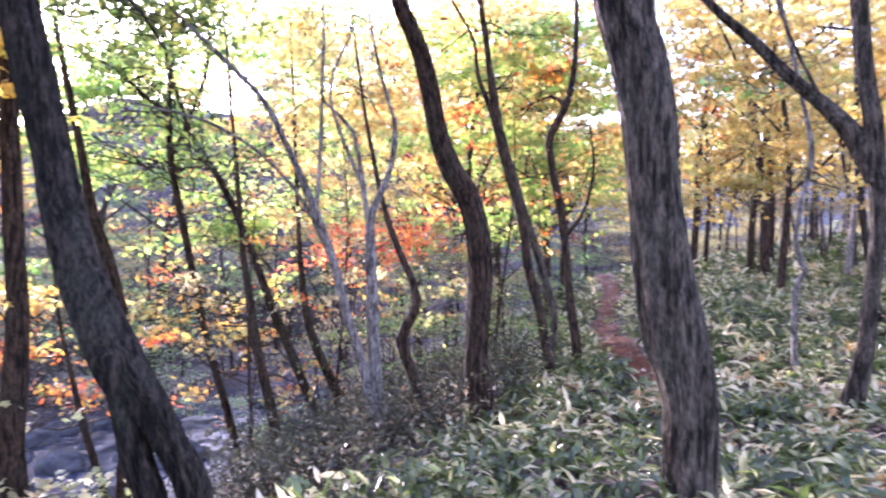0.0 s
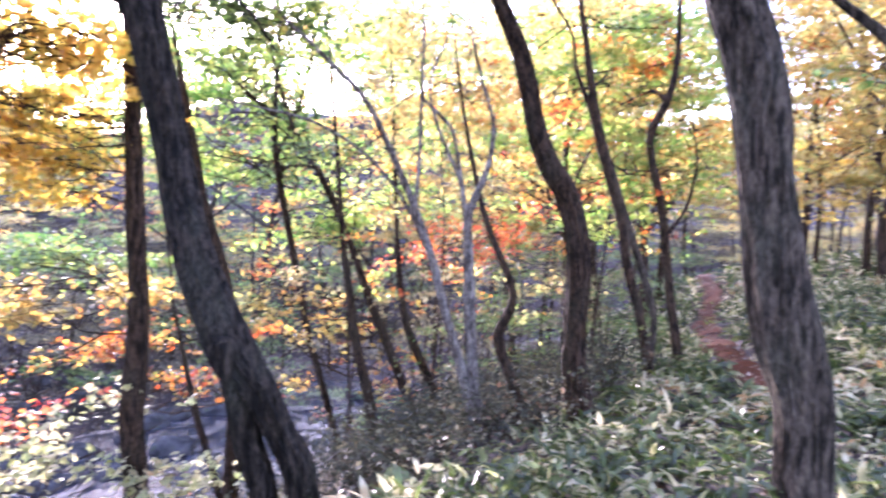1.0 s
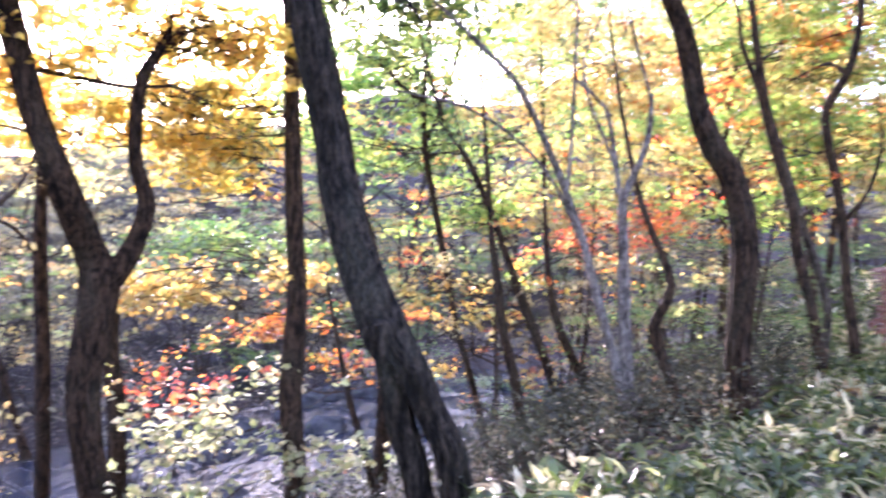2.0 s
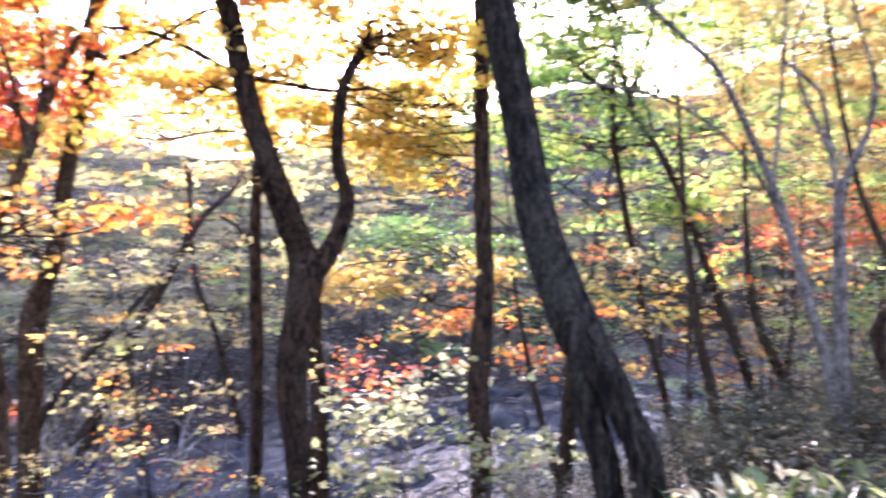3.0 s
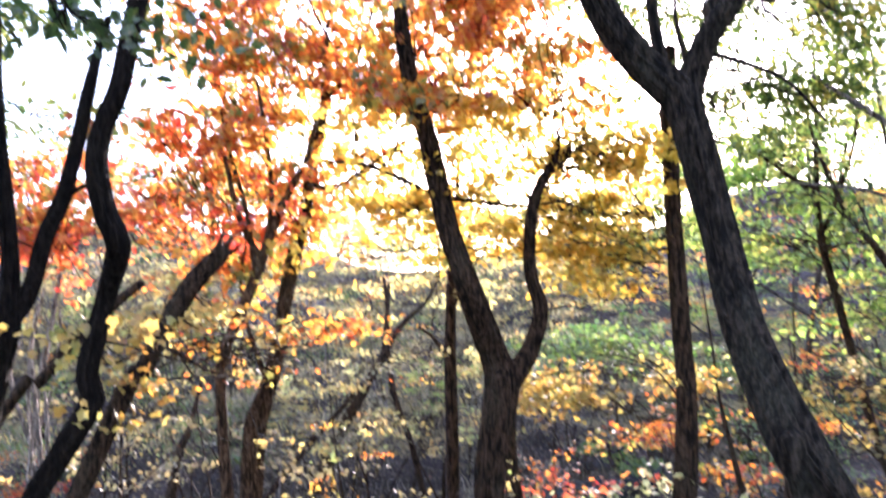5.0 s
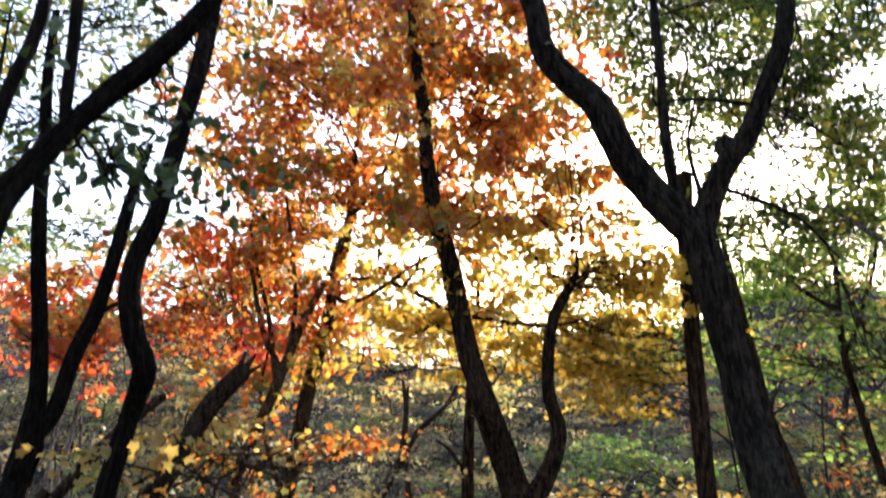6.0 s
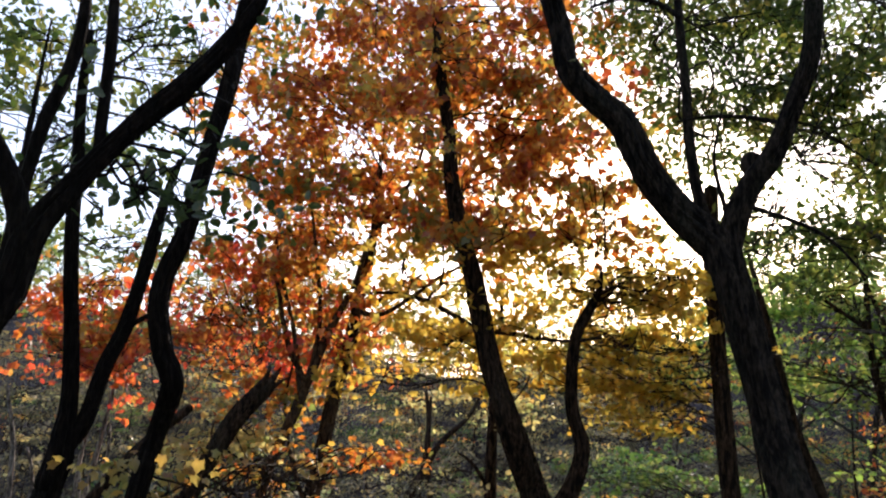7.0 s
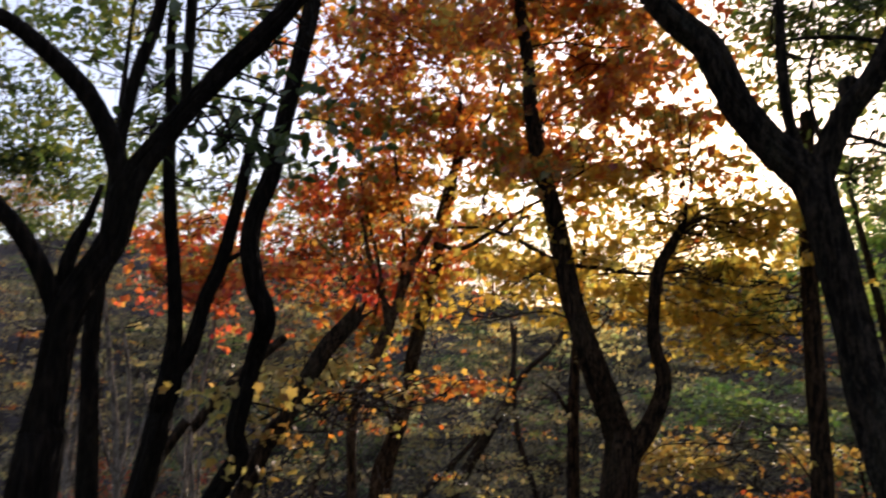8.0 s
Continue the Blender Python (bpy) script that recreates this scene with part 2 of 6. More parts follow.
def mesh_from(name, verts, faces, smooth=False):
    me = bpy.data.meshes.new(name)
    me.from_pydata(np.asarray(verts).tolist(), [], faces if isinstance(faces, list) else faces.tolist())
    if smooth:
        me.polygons.foreach_set("use_smooth", [True] * len(me.polygons))
    me.update()
    return me


def part(name, me, mat, parent, label=""):
    """One mesh object under a thing."""
    ob = new(name, me)
    me.materials.append(mat)
    ob.parent = parent
    return tagged(ob, label=label)


def make_ground():
    k = np.linspace(-1, 1, 241)
    line = 26 * k + 640 * np.sign(k) * np.abs(k) ** 7
    gx, gy = np.meshgrid(line - 2, line + 8, indexing="ij")
    verts = np.stack([gx, gy, lift(gx, gy)], -1).reshape(-1, 3)
    n = len(line)
    i = (np.arange(n - 1)[:, None] * n + np.arange(n - 1)).ravel()
    me = mesh_from("ground", verts, np.stack([i, i + n, i + n + 1, i + 1], 1), True)
    me.materials.append(ground_material())
    tagged(new("ground", me), "forest floor of brown leaf litter sloping to a stream", "ground", kind="structure")


def ribbon(name, mid, half, mat, up, label, category):
    """A strip along a middle line, laid over the ground."""
    mid = np.array(mid, float)
    seg = np.gradient(mid, axis=0)
    nor = np.stack([-seg[:, 1], seg[:, 0]], 1) / np.linalg.norm(seg, axis=1)[:, None]
    cols = np.linspace(-1, 1, 9)
    wob = 1 + 0.18 * np.sin(np.arange(len(mid)) * 0.9)
    p = mid[:, None, :] + nor[:, None, :] * (cols[None, :, None] * half * wob[:, None, None])
    z = lift(p[..., 0], p[..., 1]) + up - 0.03 * np.abs(cols)[None, :] ** 4
    verts = np.concatenate([p, z[..., None]], -1).reshape(-1, 3)
    c = len(cols)
    i = (np.arange(len(mid) - 1)[:, None] * c + np.arange(c - 1)).ravel()
    me = mesh_from(name, verts, np.stack([i, i + 1, i + c + 1, i + c], 1), True)
    me.materials.append(mat)
    return tagged(new(name, me), label, category, kind="structure")


make_ground()
py = np.linspace(6.8, 24, 70)
PATH_MID = np.stack([1.55 + 0.16 * (py - 4) + 0.25 * np.sin(py * 0.45), py], 1)
ribbon("path", PATH_MID, 0.19, path_material(), 0.025, "narrow forest path covered in reddish fallen leaves", "path")


def make_water():
    wy = np.linspace(-30, 40, 150)
    mid = stream_x(wy)
    cols = np.linspace(-4.8, 2.4, 11)
    vx = mid[:, None] + cols[None, :]
    verts = np.stack([vx, np.repeat(wy[:, None], 11, 1), np.full(vx.shape, -2.1)], -1).reshape(-1, 3)
    i = (np.arange(149)[:, None] * 11 + np.arange(10)).ravel()
    me = mesh_from("water", verts, np.stack([i, i + 1, i + 12, i + 11], 1), True)
    me.materials.append(water_material())
    tagged(new("water", me), "shallow forest stream reflecting blue sky", "stream", kind="structure")


make_water()


# ---- trees ----
def smooth_line(pts, step):
    """Catmull-Rom through rows of x, y, z, radius."""
    p = np.array(pts, float)
    p = np.vstack([2 * p[0] - p[1], p, 2 * p[-1] - p[-2]])
    out = []
    for a, b, c, d in zip(p[:-3], p[1:-2], p[2:-1], p[3:]):
        n = max(2, int(np.linalg.norm((c - b)[:3]) / step))
        t = np.arange(n)[:, None] / n
        out.append(0.5 * (2 * b + (c - a) * t + (2 * a - 5 * b + 4 * c - d) * t ** 2 + (3 * b - a - 3 * c + d) * t ** 3))
    out.append(p[-2][None])
    q = np.vstack(out)
    q[:, 3] = np.maximum(q[:, 3], 0.002)
    return q


def tube(q, sides, rough=0.0, seed=0.0, flare=0.0):
    """Vertices and faces of a round stem along q; rough: depth of the bark's furrows."""
    n = len(q)
    d = np.gradient(q[:, :3], axis=0)
    d /= np.linalg.norm(d, axis=1)[:, None] + 1e-9
    u = np.cross(d[0], (0.3, 1, 0.1))
    us = []
    for i in range(n):
        u = u - d[i] * (u @ d[i])
        u /= np.linalg.norm(u)
        us.append(u)
    us = np.array(us)
    vs = np.cross(d, us)
    a = np.arange(sides) * 2 * np.pi / sides
    r = np.repeat(q[:, 3:4], sides, 1)
    if rough:
        run = np.concatenate([[0], np.cumsum(np.linalg.norm(np.diff(q[:, :3], axis=0), axis=1))])
        bump = np.empty((n, sides))
        for i in range(n):
            for j in range(sides):
                ca, sa, w = math.cos(a[j]), math.sin(a[j]), run[i]
                ridge = abs(noise.noise((ca * 3.2 + seed, sa * 3.2, w * 1.1)))
                lump = noise.noise((ca * 0.9, sa * 0.9 + seed, w * 1.6))
                bump[i, j] = rough * (min(ridge * 3.2, 1.0) - 0.6) + 0.09 * q[i, 3] * lump
        r = r + bump
    if flare:
        low = np.clip(1 - np.linalg.norm(q[:, :3] - q[0, :3], axis=1) / 0.45, 0, 1)[:, None] ** 2
        r = r * (1 + flare * low * (1 + 0.5 * np.sin(a * 3 + seed)[None, :]))
    v = q[:, None, :3] + us[:, None, :] * (np.cos(a)[None, :, None] * r[..., None]) + vs[:, None, :] * (np.sin(a)[None, :, None] * r[..., None])
    v = np.vstack([v.reshape(-1, 3), q[-1, :3] + d[-1] * q[-1, 3] * 0.6])
    f = []
    for i in range(n - 1):
        for j in range(sides):
            k = (j + 1) % sides
            f.append((i * sides + j, i * sides + k, (i + 1) * sides + k, (i + 1) * sides + j))
    top = (n - 1) * sides
    f += [(top + j, top + (j + 1) % sides, n * sides) for j in range(sides)]
    return v, f


def leaf_shape(kind):
    """Outline of one leaf, 1 long along +x, folded a little on its midrib."""
    if kind == "maple":
        rim = []
        for ang, rad in ((180, 0.12), (128, 0.44), (100, 0.34), (62, 0.56), (36, 0.46), (4, 0.74), (-34, 0.42), (-66, 0.58), (-98, 0.34), (-130, 0.40)):
            c, s = math.cos(radians(ang)), math.sin(radians(ang))
            rim.append((rad * c, rad * s * 0.88, -0.34 * rad * rad + 0.12 * rad * c))
        v = [(0, 0, 0.03)] + rim
        f = [(0, 1 + i, 1 + (i + 1) % 10) for i in range(10)]
    elif kind == "blade":
        v = [(0, 0, 0), (0.22, 0.13, 0.05), (0.24, 0, 0.03), (0.22, -0.13, 0.05), (0.62, 0.11, 0.04), (0.64, 0, 0.01), (0.62, -0.11, 0.04), (1, 0, -0.16)]
        f = [(0, 2, 1), (0, 3, 2), (1, 2, 5, 4), (2, 3, 6, 5), (4, 5, 7), (5, 6, 7)]
    elif kind == "straw":
        v = [(0, 0.02, 0), (0, -0.02, 0), (0.25, 0.026, 0.34), (0.25, -0.026, 0.34), (0.62, 0.022, 0.5), (0.62, -0.022, 0.5), (1, 0, 0.36)]
        f = [(0, 1, 3, 2), (2, 3, 5, 4), (4, 5, 6)]
    elif kind == "far":
        v = [(-0.5, 0, 0), (0, 0.3, 0.06), (0.5, 0, -0.05), (0, -0.3, 0.06)]
        f = [(0, 2, 1), (0, 3, 2)]
    else:
        v = [(-0.5, 0, 0), (-0.15, 0.27, 0.05), (0.22, 0.24, 0.03), (0.5, 0, -0.1), (0.22, -0.24, 0.03), (-0.15, -0.27, 0.05), (0, 0, 0)]
        f = [(0, 6, 1), (1, 6, 2), (2, 6, 3), (3, 6, 4), (4, 6, 5), (5, 6, 0)]
    return np.array(v, float), f


def scatter_leaves(name, at, size, kind, rng, tilt=0.6, yaw=None, pitch=None):
    """One mesh of many leaves at the given places."""
    v, f = leaf_shape(kind)
    n = len(at)
    yaw = rng.uniform(0, 2 * np.pi, n) if yaw is None else yaw
    pitch = rng.normal(0.15, tilt, n) if pitch is None else pitch
    roll = rng.normal(0, tilt, n)
    cy, sy, cp, sp, cr, sr = np.cos(yaw), np.sin(yaw), np.cos(pitch), np.sin(pitch), np.cos(roll), np.sin(roll)
    rot = np.empty((n, 3, 3))
    rot[:, 0, 0], rot[:, 0, 1], rot[:, 0, 2] = cy * cp, cy * sp * sr - sy * cr, cy * sp * cr + sy * sr
    rot[:, 1, 0], rot[:, 1, 1], rot[:, 1, 2] = sy * cp, sy * sp * sr + cy * cr, sy * sp * cr - cy * sr
    rot[:, 2, 0], rot[:, 2, 1], rot[:, 2, 2] = -sp, cp * sr, cp * cr
    sc = np.asarray(size) * rng.uniform(0.65, 1.25, n)
    w = np.einsum("nij,vj->nvi", rot, v) * sc[:, None, None] + np.asarray(at)[:, None, :]
    m = len(v)
    faces = []
    for k in range(n):
        b = k * m
        faces += [tuple(b + i for i in q) for q in f]
    return mesh_from(name, w.reshape(-1, 3), faces)


def single_leaves(at, size, kind, mat, parent, rng, tilt=0.6, yaw=None, pitch=None):
    """Leaves that can be told apart: an object each, on one mesh."""
    v, f = leaf_shape(kind)
    me = mesh_from("leaf", v, f)
    me.materials.append(mat)
    for k, p in enumerate(at):
        ob = new("leaf", me)
        ob.parent = parent
        ob.location = p
        ob.rotation_euler = (rng.normal(0, tilt), rng.normal(0.15, tilt) if pitch is None else pitch[k], rng.uniform(0, 6.28) if yaw is None else yaw[k])
        ob.scale = (size * rng.uniform(0.65, 1.25),) * 3


def foliage(blobs, rng, thick=1.0, spray=20, gaps=True):
    """Leaf places and twig ends in soft, layered masses: rows of x, y, z, radius, height, leaves."""
    spots, ends = [], []
    for x, y, z, r, hgt, n in blobs:
        n = n * thick
        m = max(2, int(n / spray))
        d = rng.normal(0, 0.55, (m, 3))
        far = np.linalg.norm(d, axis=1)[:, None]
        d = np.where(far > 1.5, d * 1.5 / far, d)
        tiers = max(2.0, hgt / 0.16)                      # leaves hang in flat tiers
        d[:, 2] = np.round(d[:, 2] * tiers + rng.normal(0, 0.15, m)) / tiers + d[:, 0] * rng.normal(0, 0.25)
        c = np.array((x, y, z)) + d * (r, r, hgt)
        heads = c[: max(2, int(n / 70))]                 # sprays gather round fewer boughs, with gaps between
        own = rng.integers(0, len(heads), m)
        c = np.where(rng.uniform(0, 1, (m, 1)) < 0.8, heads[own] + rng.normal(0, 1, (m, 3)) * (0.2, 0.2, 0.055), c)
        ends.append((np.array((x, y, z)), c))
        k = rng.integers(0, m, int(n))
        p = c[k] + rng.normal(0, 1, (int(n), 3)) * (0.13, 0.13, 0.035)
        if gaps:
            full = np.array([noise.noise((q[0] * 1.5, q[1] * 1.5, q[2] * 2.2)) + 0.5 * noise.noise((q[0] * 4, q[1] * 4, q[2] * 6)) for q in p])
            p = p[full > rng.normal(-0.11, 0.08, len(p))]
        spots.append(p)
    return np.vstack(spots), ends


def join_tubes(list_of):
    vs, fs, o = [], [], 0
    for v, f in list_of:
        vs.append(v)
        fs += [tuple(i + o for i in q) for q in f]
        o += len(v)
    return np.vstack(vs), fs


def make_tree(name, label, category, bark, parts, crowns, leaf="maple", size=0.085, near=False, tilt=0.6, group="", thick=1.0, single=()):
    """parts: (name, rows of x, y, z, radius) from the foot up; crowns: (leaf colour, blobs)."""
    rng = np.random.default_rng(sum(ord(c) for c in label) + len(parts))
    base = np.array(parts[0][1][0][:3]) if parts else np.array(crowns[0][1][0][:3])
    if not parts:
        base[2] = float(lift(base[0], base[1]))
    tree = new(name)
    tree.location = base
    tagged(tree, label, category, group)
    skeleton = []
    for i, (pname, rows) in enumerate(parts):
        q = smooth_line(rows, 0.05 if near else (0.3 if group else 0.10))
        skeleton.append(q)
        big = near and max(r[3] for r in rows) > 0.05
        sides = 52 if big else ((8 if group else 14) if max(r[3] for r in rows) > 0.03 else (5 if group else 8))
        rough = (0.028 if max(r[3] for r in rows) > 0.1 else 0.015) if big else 0.08 * float(np.mean(q[:, 3]))
        v, f = tube(q, sides, rough, 3.1 * i + base[0], 0.3 if pname in ("trunk", "stem") and i < 2 else 0)
        part(pname, mesh_from(pname, v - base, f, True), BARK[bark], tree)
    twigs = []
    if not skeleton:
        skeleton.append(np.array([[*base, 0.02], [*(base + (0, 0, 0.25)), 0.015]]))
    bones = np.vstack(skeleton)
    for colour, blobs in crowns:
        spots, ends = foliage(blobs, rng, thick * (1.0 if group else 1.5), gaps=not group)
        for c, tips in ends:
            hub = c - (0, 0, 0.05)
            gap = np.linalg.norm(bones[:, :3] - hub, axis=1) + 0.8 * np.maximum(0, bones[:, 2] - hub[2])
            a = bones[np.argmin(gap)]
            reach = np.linalg.norm(hub - a[:3])
            bough = np.array([a, [*hub, 0.004]])
            if reach > 1.6:                               # a long bough is lost among the leaves but for its end
                a = np.array([*(hub + (a[:3] - hub) * 1.3 / reach), 0.008])
                reach = 1.3
            if reach > 0.1:
                side = rng.normal(0, 0.13, 3) * reach
                r0 = min(a[3] * 0.55, min(0.010, 0.005 + 0.003 * reach) * (1.0 if not group else 0.6))
                rows = [[*(a[:3] * (1 - u) + hub * u + side * math.sin(3.1 * u) + rng.normal(0, 0.045, 3) * reach * (0 < u < 1)), r0 * (1 - 0.62 * u)] for u in (0, 0.2, 0.4, 0.6, 0.8, 1)]
                bough = smooth_line(rows, 0.25 if group else 0.12)
                twigs.append(tube(bough, 4 if group else 5))
            for tip in tips[: min(len(tips), 4 if group else 12)]:
                way = bough[int(rng.integers(len(bough) // 4, len(bough)))]
                gap = np.linalg.norm(tip - way[:3])
                bend = rng.normal(0, 0.12, 3) * gap + (0, 0, 0.1 * gap)
                twigs.append(tube(smooth_line([[*way[:3], min(0.0065, way[3])], [*(way[:3] * 0.62 + tip * 0.38 + bend), 0.0045], [*(way[:3] * 0.25 + tip * 0.75 + bend * 0.5), 0.003], [*tip, 0.0015]], 0.4 if group else 0.2), 3 if group else 4))
        if colour in single:
            single_leaves(spots[:300] - base, size, leaf, LEAF[colour], tree, rng, tilt)
            continue
        me = scatter_leaves("crown", spots - base, size, leaf, rng, tilt)
        part("crown", me, LEAF[colour], tree, colour.split("_")[1] + " autumn leaves")
    if twigs:
        v, f = join_tubes(twigs)
        tagged(part("twigwork", mesh_from("twigwork", v - base, f), BARK[bark], tree), kind="stuff")
    return tree


# stems: x, y, z, radius from the foot up; leaves: x, y, z, spread, height, number
parts, crowns = [], []
parts.append(('trunk', [(1.17, 3.46, -0.11, 0.148), (1.17, 3.46, 0.24, 0.119), (1.17, 3.46, 0.47, 0.119), (1.16, 3.46, 0.73, 0.125), (1.1, 3.48, 1, 0.14), (1.05, 3.5, 1.27, 0.135), (1.02, 3.5, 1.54, 0.123), (1, 3.51, 1.81, 0.119), (0.98, 3.52, 2.07, 0.122), (0.93, 3.53, 2.34, 0.122), (0.86, 3.55, 2.62, 0.128), (0.81, 3.56, 3.02, 0.123)]))
crowns.append(('oak_green', [(1.2, 2.6, 6.2, 1.5, 0.8, 900), (-0.3, 1.8, 6.6, 1.4, 0.8, 800), (2.6, 2.2, 6.8, 1.5, 0.8, 800), (1, 0.6, 7, 1.5, 0.8, 800), (0.4, 4.2, 7.2, 1.4, 0.8, 700)]))
# second leaf layer overhead, out of view, added to cut sky light below
crowns.append(('oak_green', [(2.4, 3.4, 5.8, 1.3, 0.6, 500), (-0.6, 3.2, 5.6, 1.2, 0.6, 500), (3.4, 4.6, 6.2, 1.3, 0.6, 500), (0.6, 1.6, 5.6, 1.3, 0.6, 450), (-1.4, 1.6, 6.2, 1.3, 0.6, 450)]))
make_tree('oak_tree', 'thick grey-barked oak with furrowed trunk among bamboo grass', 'oak tree', 'grey', parts, crowns, leaf='oak', size=0.08, near=True, tilt=0.8)
parts, crowns = [], []
parts.append(('stem', [(-1.315, 3.51, -0.27, 0.085), (-1.370, 3.48, 0.07, 0.067), (-1.395, 3.47, 0.24, 0.068), (-1.449, 3.45, 0.43, 0.070), (-1.487, 3.42, 0.68, 0.066), (-1.535, 3.4, 0.95, 0.077)]))
parts.append(('limb', [(-2.1, 3.7, 2.69, 0.071), (-2.05, 3.73, 2.87, 0.066), (-1.97, 3.77, 3.06, 0.06), (-1.85, 3.83, 3.23, 0.058), (-1.74, 3.88, 3.49, 0.053), (-1.63, 3.92, 3.78, 0.048), (-1.58, 3.94, 4.16, 0.046), (-1.54, 3.95, 4.6, 0.042), (-1.42, 4, 5.05, 0.03)]))
parts.append(('limb', [(-1.92, 3.85, 3.13, 0.036), (-1.98, 3.82, 3.16, 0.042), (-1.99, 3.82, 3.23, 0.044), (-1.95, 3.84, 3.25, 0.027)]))
parts.append(('limb', [(-2.26, 3.9, 2.82, 0.043), (-2.31, 3.88, 2.93, 0.038), (-2.35, 3.85, 3.15, 0.037), (-2.37, 3.84, 3.49, 0.033), (-2.37, 3.84, 3.88, 0.03), (-2.38, 3.83, 4.29, 0.028), (-2.37, 3.84, 4.75, 0.022), (-2.31, 3.87, 5.26, 0.011)]))
parts.append(('limb', [(-2.2, 3.93, 2.87, 0.02), (-2.21, 3.93, 2.99, 0.017), (-2.24, 3.91, 3.18, 0.014), (-2.25, 3.91, 3.36, 0.01), (-2.19, 3.94, 3.65, 0.006)]))
parts.append(('limb', [(-2.33, 3.75, 4.27, 0.019), (-2.43, 3.69, 4.39, 0.019), (-2.61, 3.57, 4.47, 0.017), (-2.79, 3.44, 4.43, 0.01)]))
parts.append(('trunk', [(-1.110, 3.51, -0.22, 0.098), (-1.180, 3.5, 0.12, 0.079), (-1.210, 3.48, 0.33, 0.075), (-1.300, 3.46, 0.51, 0.072), (-1.380, 3.43, 0.7, 0.078), (-1.502, 3.44, 0.84, 0.105), (-1.645, 3.49, 1.11, 0.103), (-1.780, 3.55, 1.39, 0.096), (-1.880, 3.62, 1.68, 0.092), (-1.940, 3.65, 1.95, 0.086), (-2.090, 3.65, 2.62, 0.094), (-2.170, 3.61, 2.77, 0.093), (-2.280, 3.54, 2.92, 0.087), (-2.430, 3.45, 3.19, 0.082), (-2.540, 3.38, 3.51, 0.079), (-2.670, 3.28, 3.69, 0.075), (-2.780, 3.19, 3.89, 0.069), (-2.820, 3.16, 4.17, 0.065), (-2.860, 3.12, 4.42, 0.062), (-2.900, 3.08, 4.93, 0.056), (-2.840, 3.14, 5.54, 0.040)]))
parts.append(('limb', [(-2.03, 3.8, 2.96, 0.016), (-1.82, 3.9, 2.85, 0.013), (-1.65, 3.97, 2.72, 0.01), (-1.5, 4.02, 2.49, 0.006)]))
parts.append(('limb', [(-1.86, 3.99, 3.47, 0.015), (-2.04, 3.91, 3.54, 0.013), (-2.23, 3.8, 3.57, 0.009), (-2.38, 3.72, 3.56, 0.006)]))
crowns.append(('oak_green', [(-3.25, 4.94, 4.72, 0.53, 0.58, 1900), (-2.81, 5.19, 4.14, 0.55, 0.51, 1700), (-2.53, 5.33, 4.88, 0.65, 0.42, 1900), (-2.01, 5.54, 4.31, 0.52, 0.56, 2200), (-2.02, 5.54, 3.49, 0.46, 0.46, 1800), (-3.17, 4.99, 3.99, 0.33, 0.37, 600), (-3.59, 4.71, 4.99, 0.35, 0.35, 600), (-2.34, 5.42, 3.14, 0.47, 0.3, 1000), (-2.8, 5.2, 5.59, 0.97, 0.34, 1200), (-2.03, 5.53, 5.24, 0.68, 0.32, 1100), (-2.43, 5.37, 3.69, 0.31, 0.31, 500), (-3.49, 4.79, 5.75, 0.61, 0.3, 700), (-1.69, 5.64, 4.64, 0.26, 0.51, 700)]))
crowns.append(('oak_green', [(-2.98, 4.55, 4.77, 0.41, 0.34, 170), (-3.25, 4.66, 4.27, 0.41, 0.34, 170), (-2.50, 4.95, 4.53, 0.41, 0.34, 170), (-2.77, 5.08, 3.99, 0.41, 0.34, 170), (-2.04, 5.29, 4.24, 0.41, 0.34, 170), (-1.65, 5.28, 4.53, 0.41, 0.34, 170), (-1.88, 5.50, 3.88, 0.41, 0.34, 170), (-2.24, 5.44, 3.70, 0.41, 0.34, 170), (-2.07, 5.62, 3.34, 0.41, 0.34, 170), (-1.94, 5.74, 2.99, 0.41, 0.34, 170), (-2.49, 5.48, 3.22, 0.41, 0.34, 170), (-2.42, 5.16, 4.19, 0.41, 0.34, 170), (-2.75, 4.60, 4.89, 0.41, 0.34, 170), (-2.09, 5.03, 4.72, 0.41, 0.34, 170)]))
crowns.append(('oak_green', [(-2.38, 5.98, 2.60, 0.35, 0.23, 150), (-2.17, 6.10, 2.24, 0.35, 0.23, 150), (-3.52, 5.40, 2.66, 0.35, 0.23, 150), (-3.45, 5.50, 2.23, 0.35, 0.23, 150), (-3.74, 5.29, 2.52, 0.35, 0.23, 150)]))
crowns.append(('oak_green', [(-2.43, 5.39, 4.18, 0.65, 0.30, 300), (-2.96, 6.00, 3.41, 0.48, 0.27, 260), (-2.50, 6.08, 3.81, 0.48, 0.32, 260)]))
make_tree('oak_tree', 'leaning oak of two joined stems, forking above into dark limbs', 'oak tree', 'shaded_grey', parts, crowns, leaf='oak', size=0.06, near=True, tilt=0.8)
parts, crowns = [], []
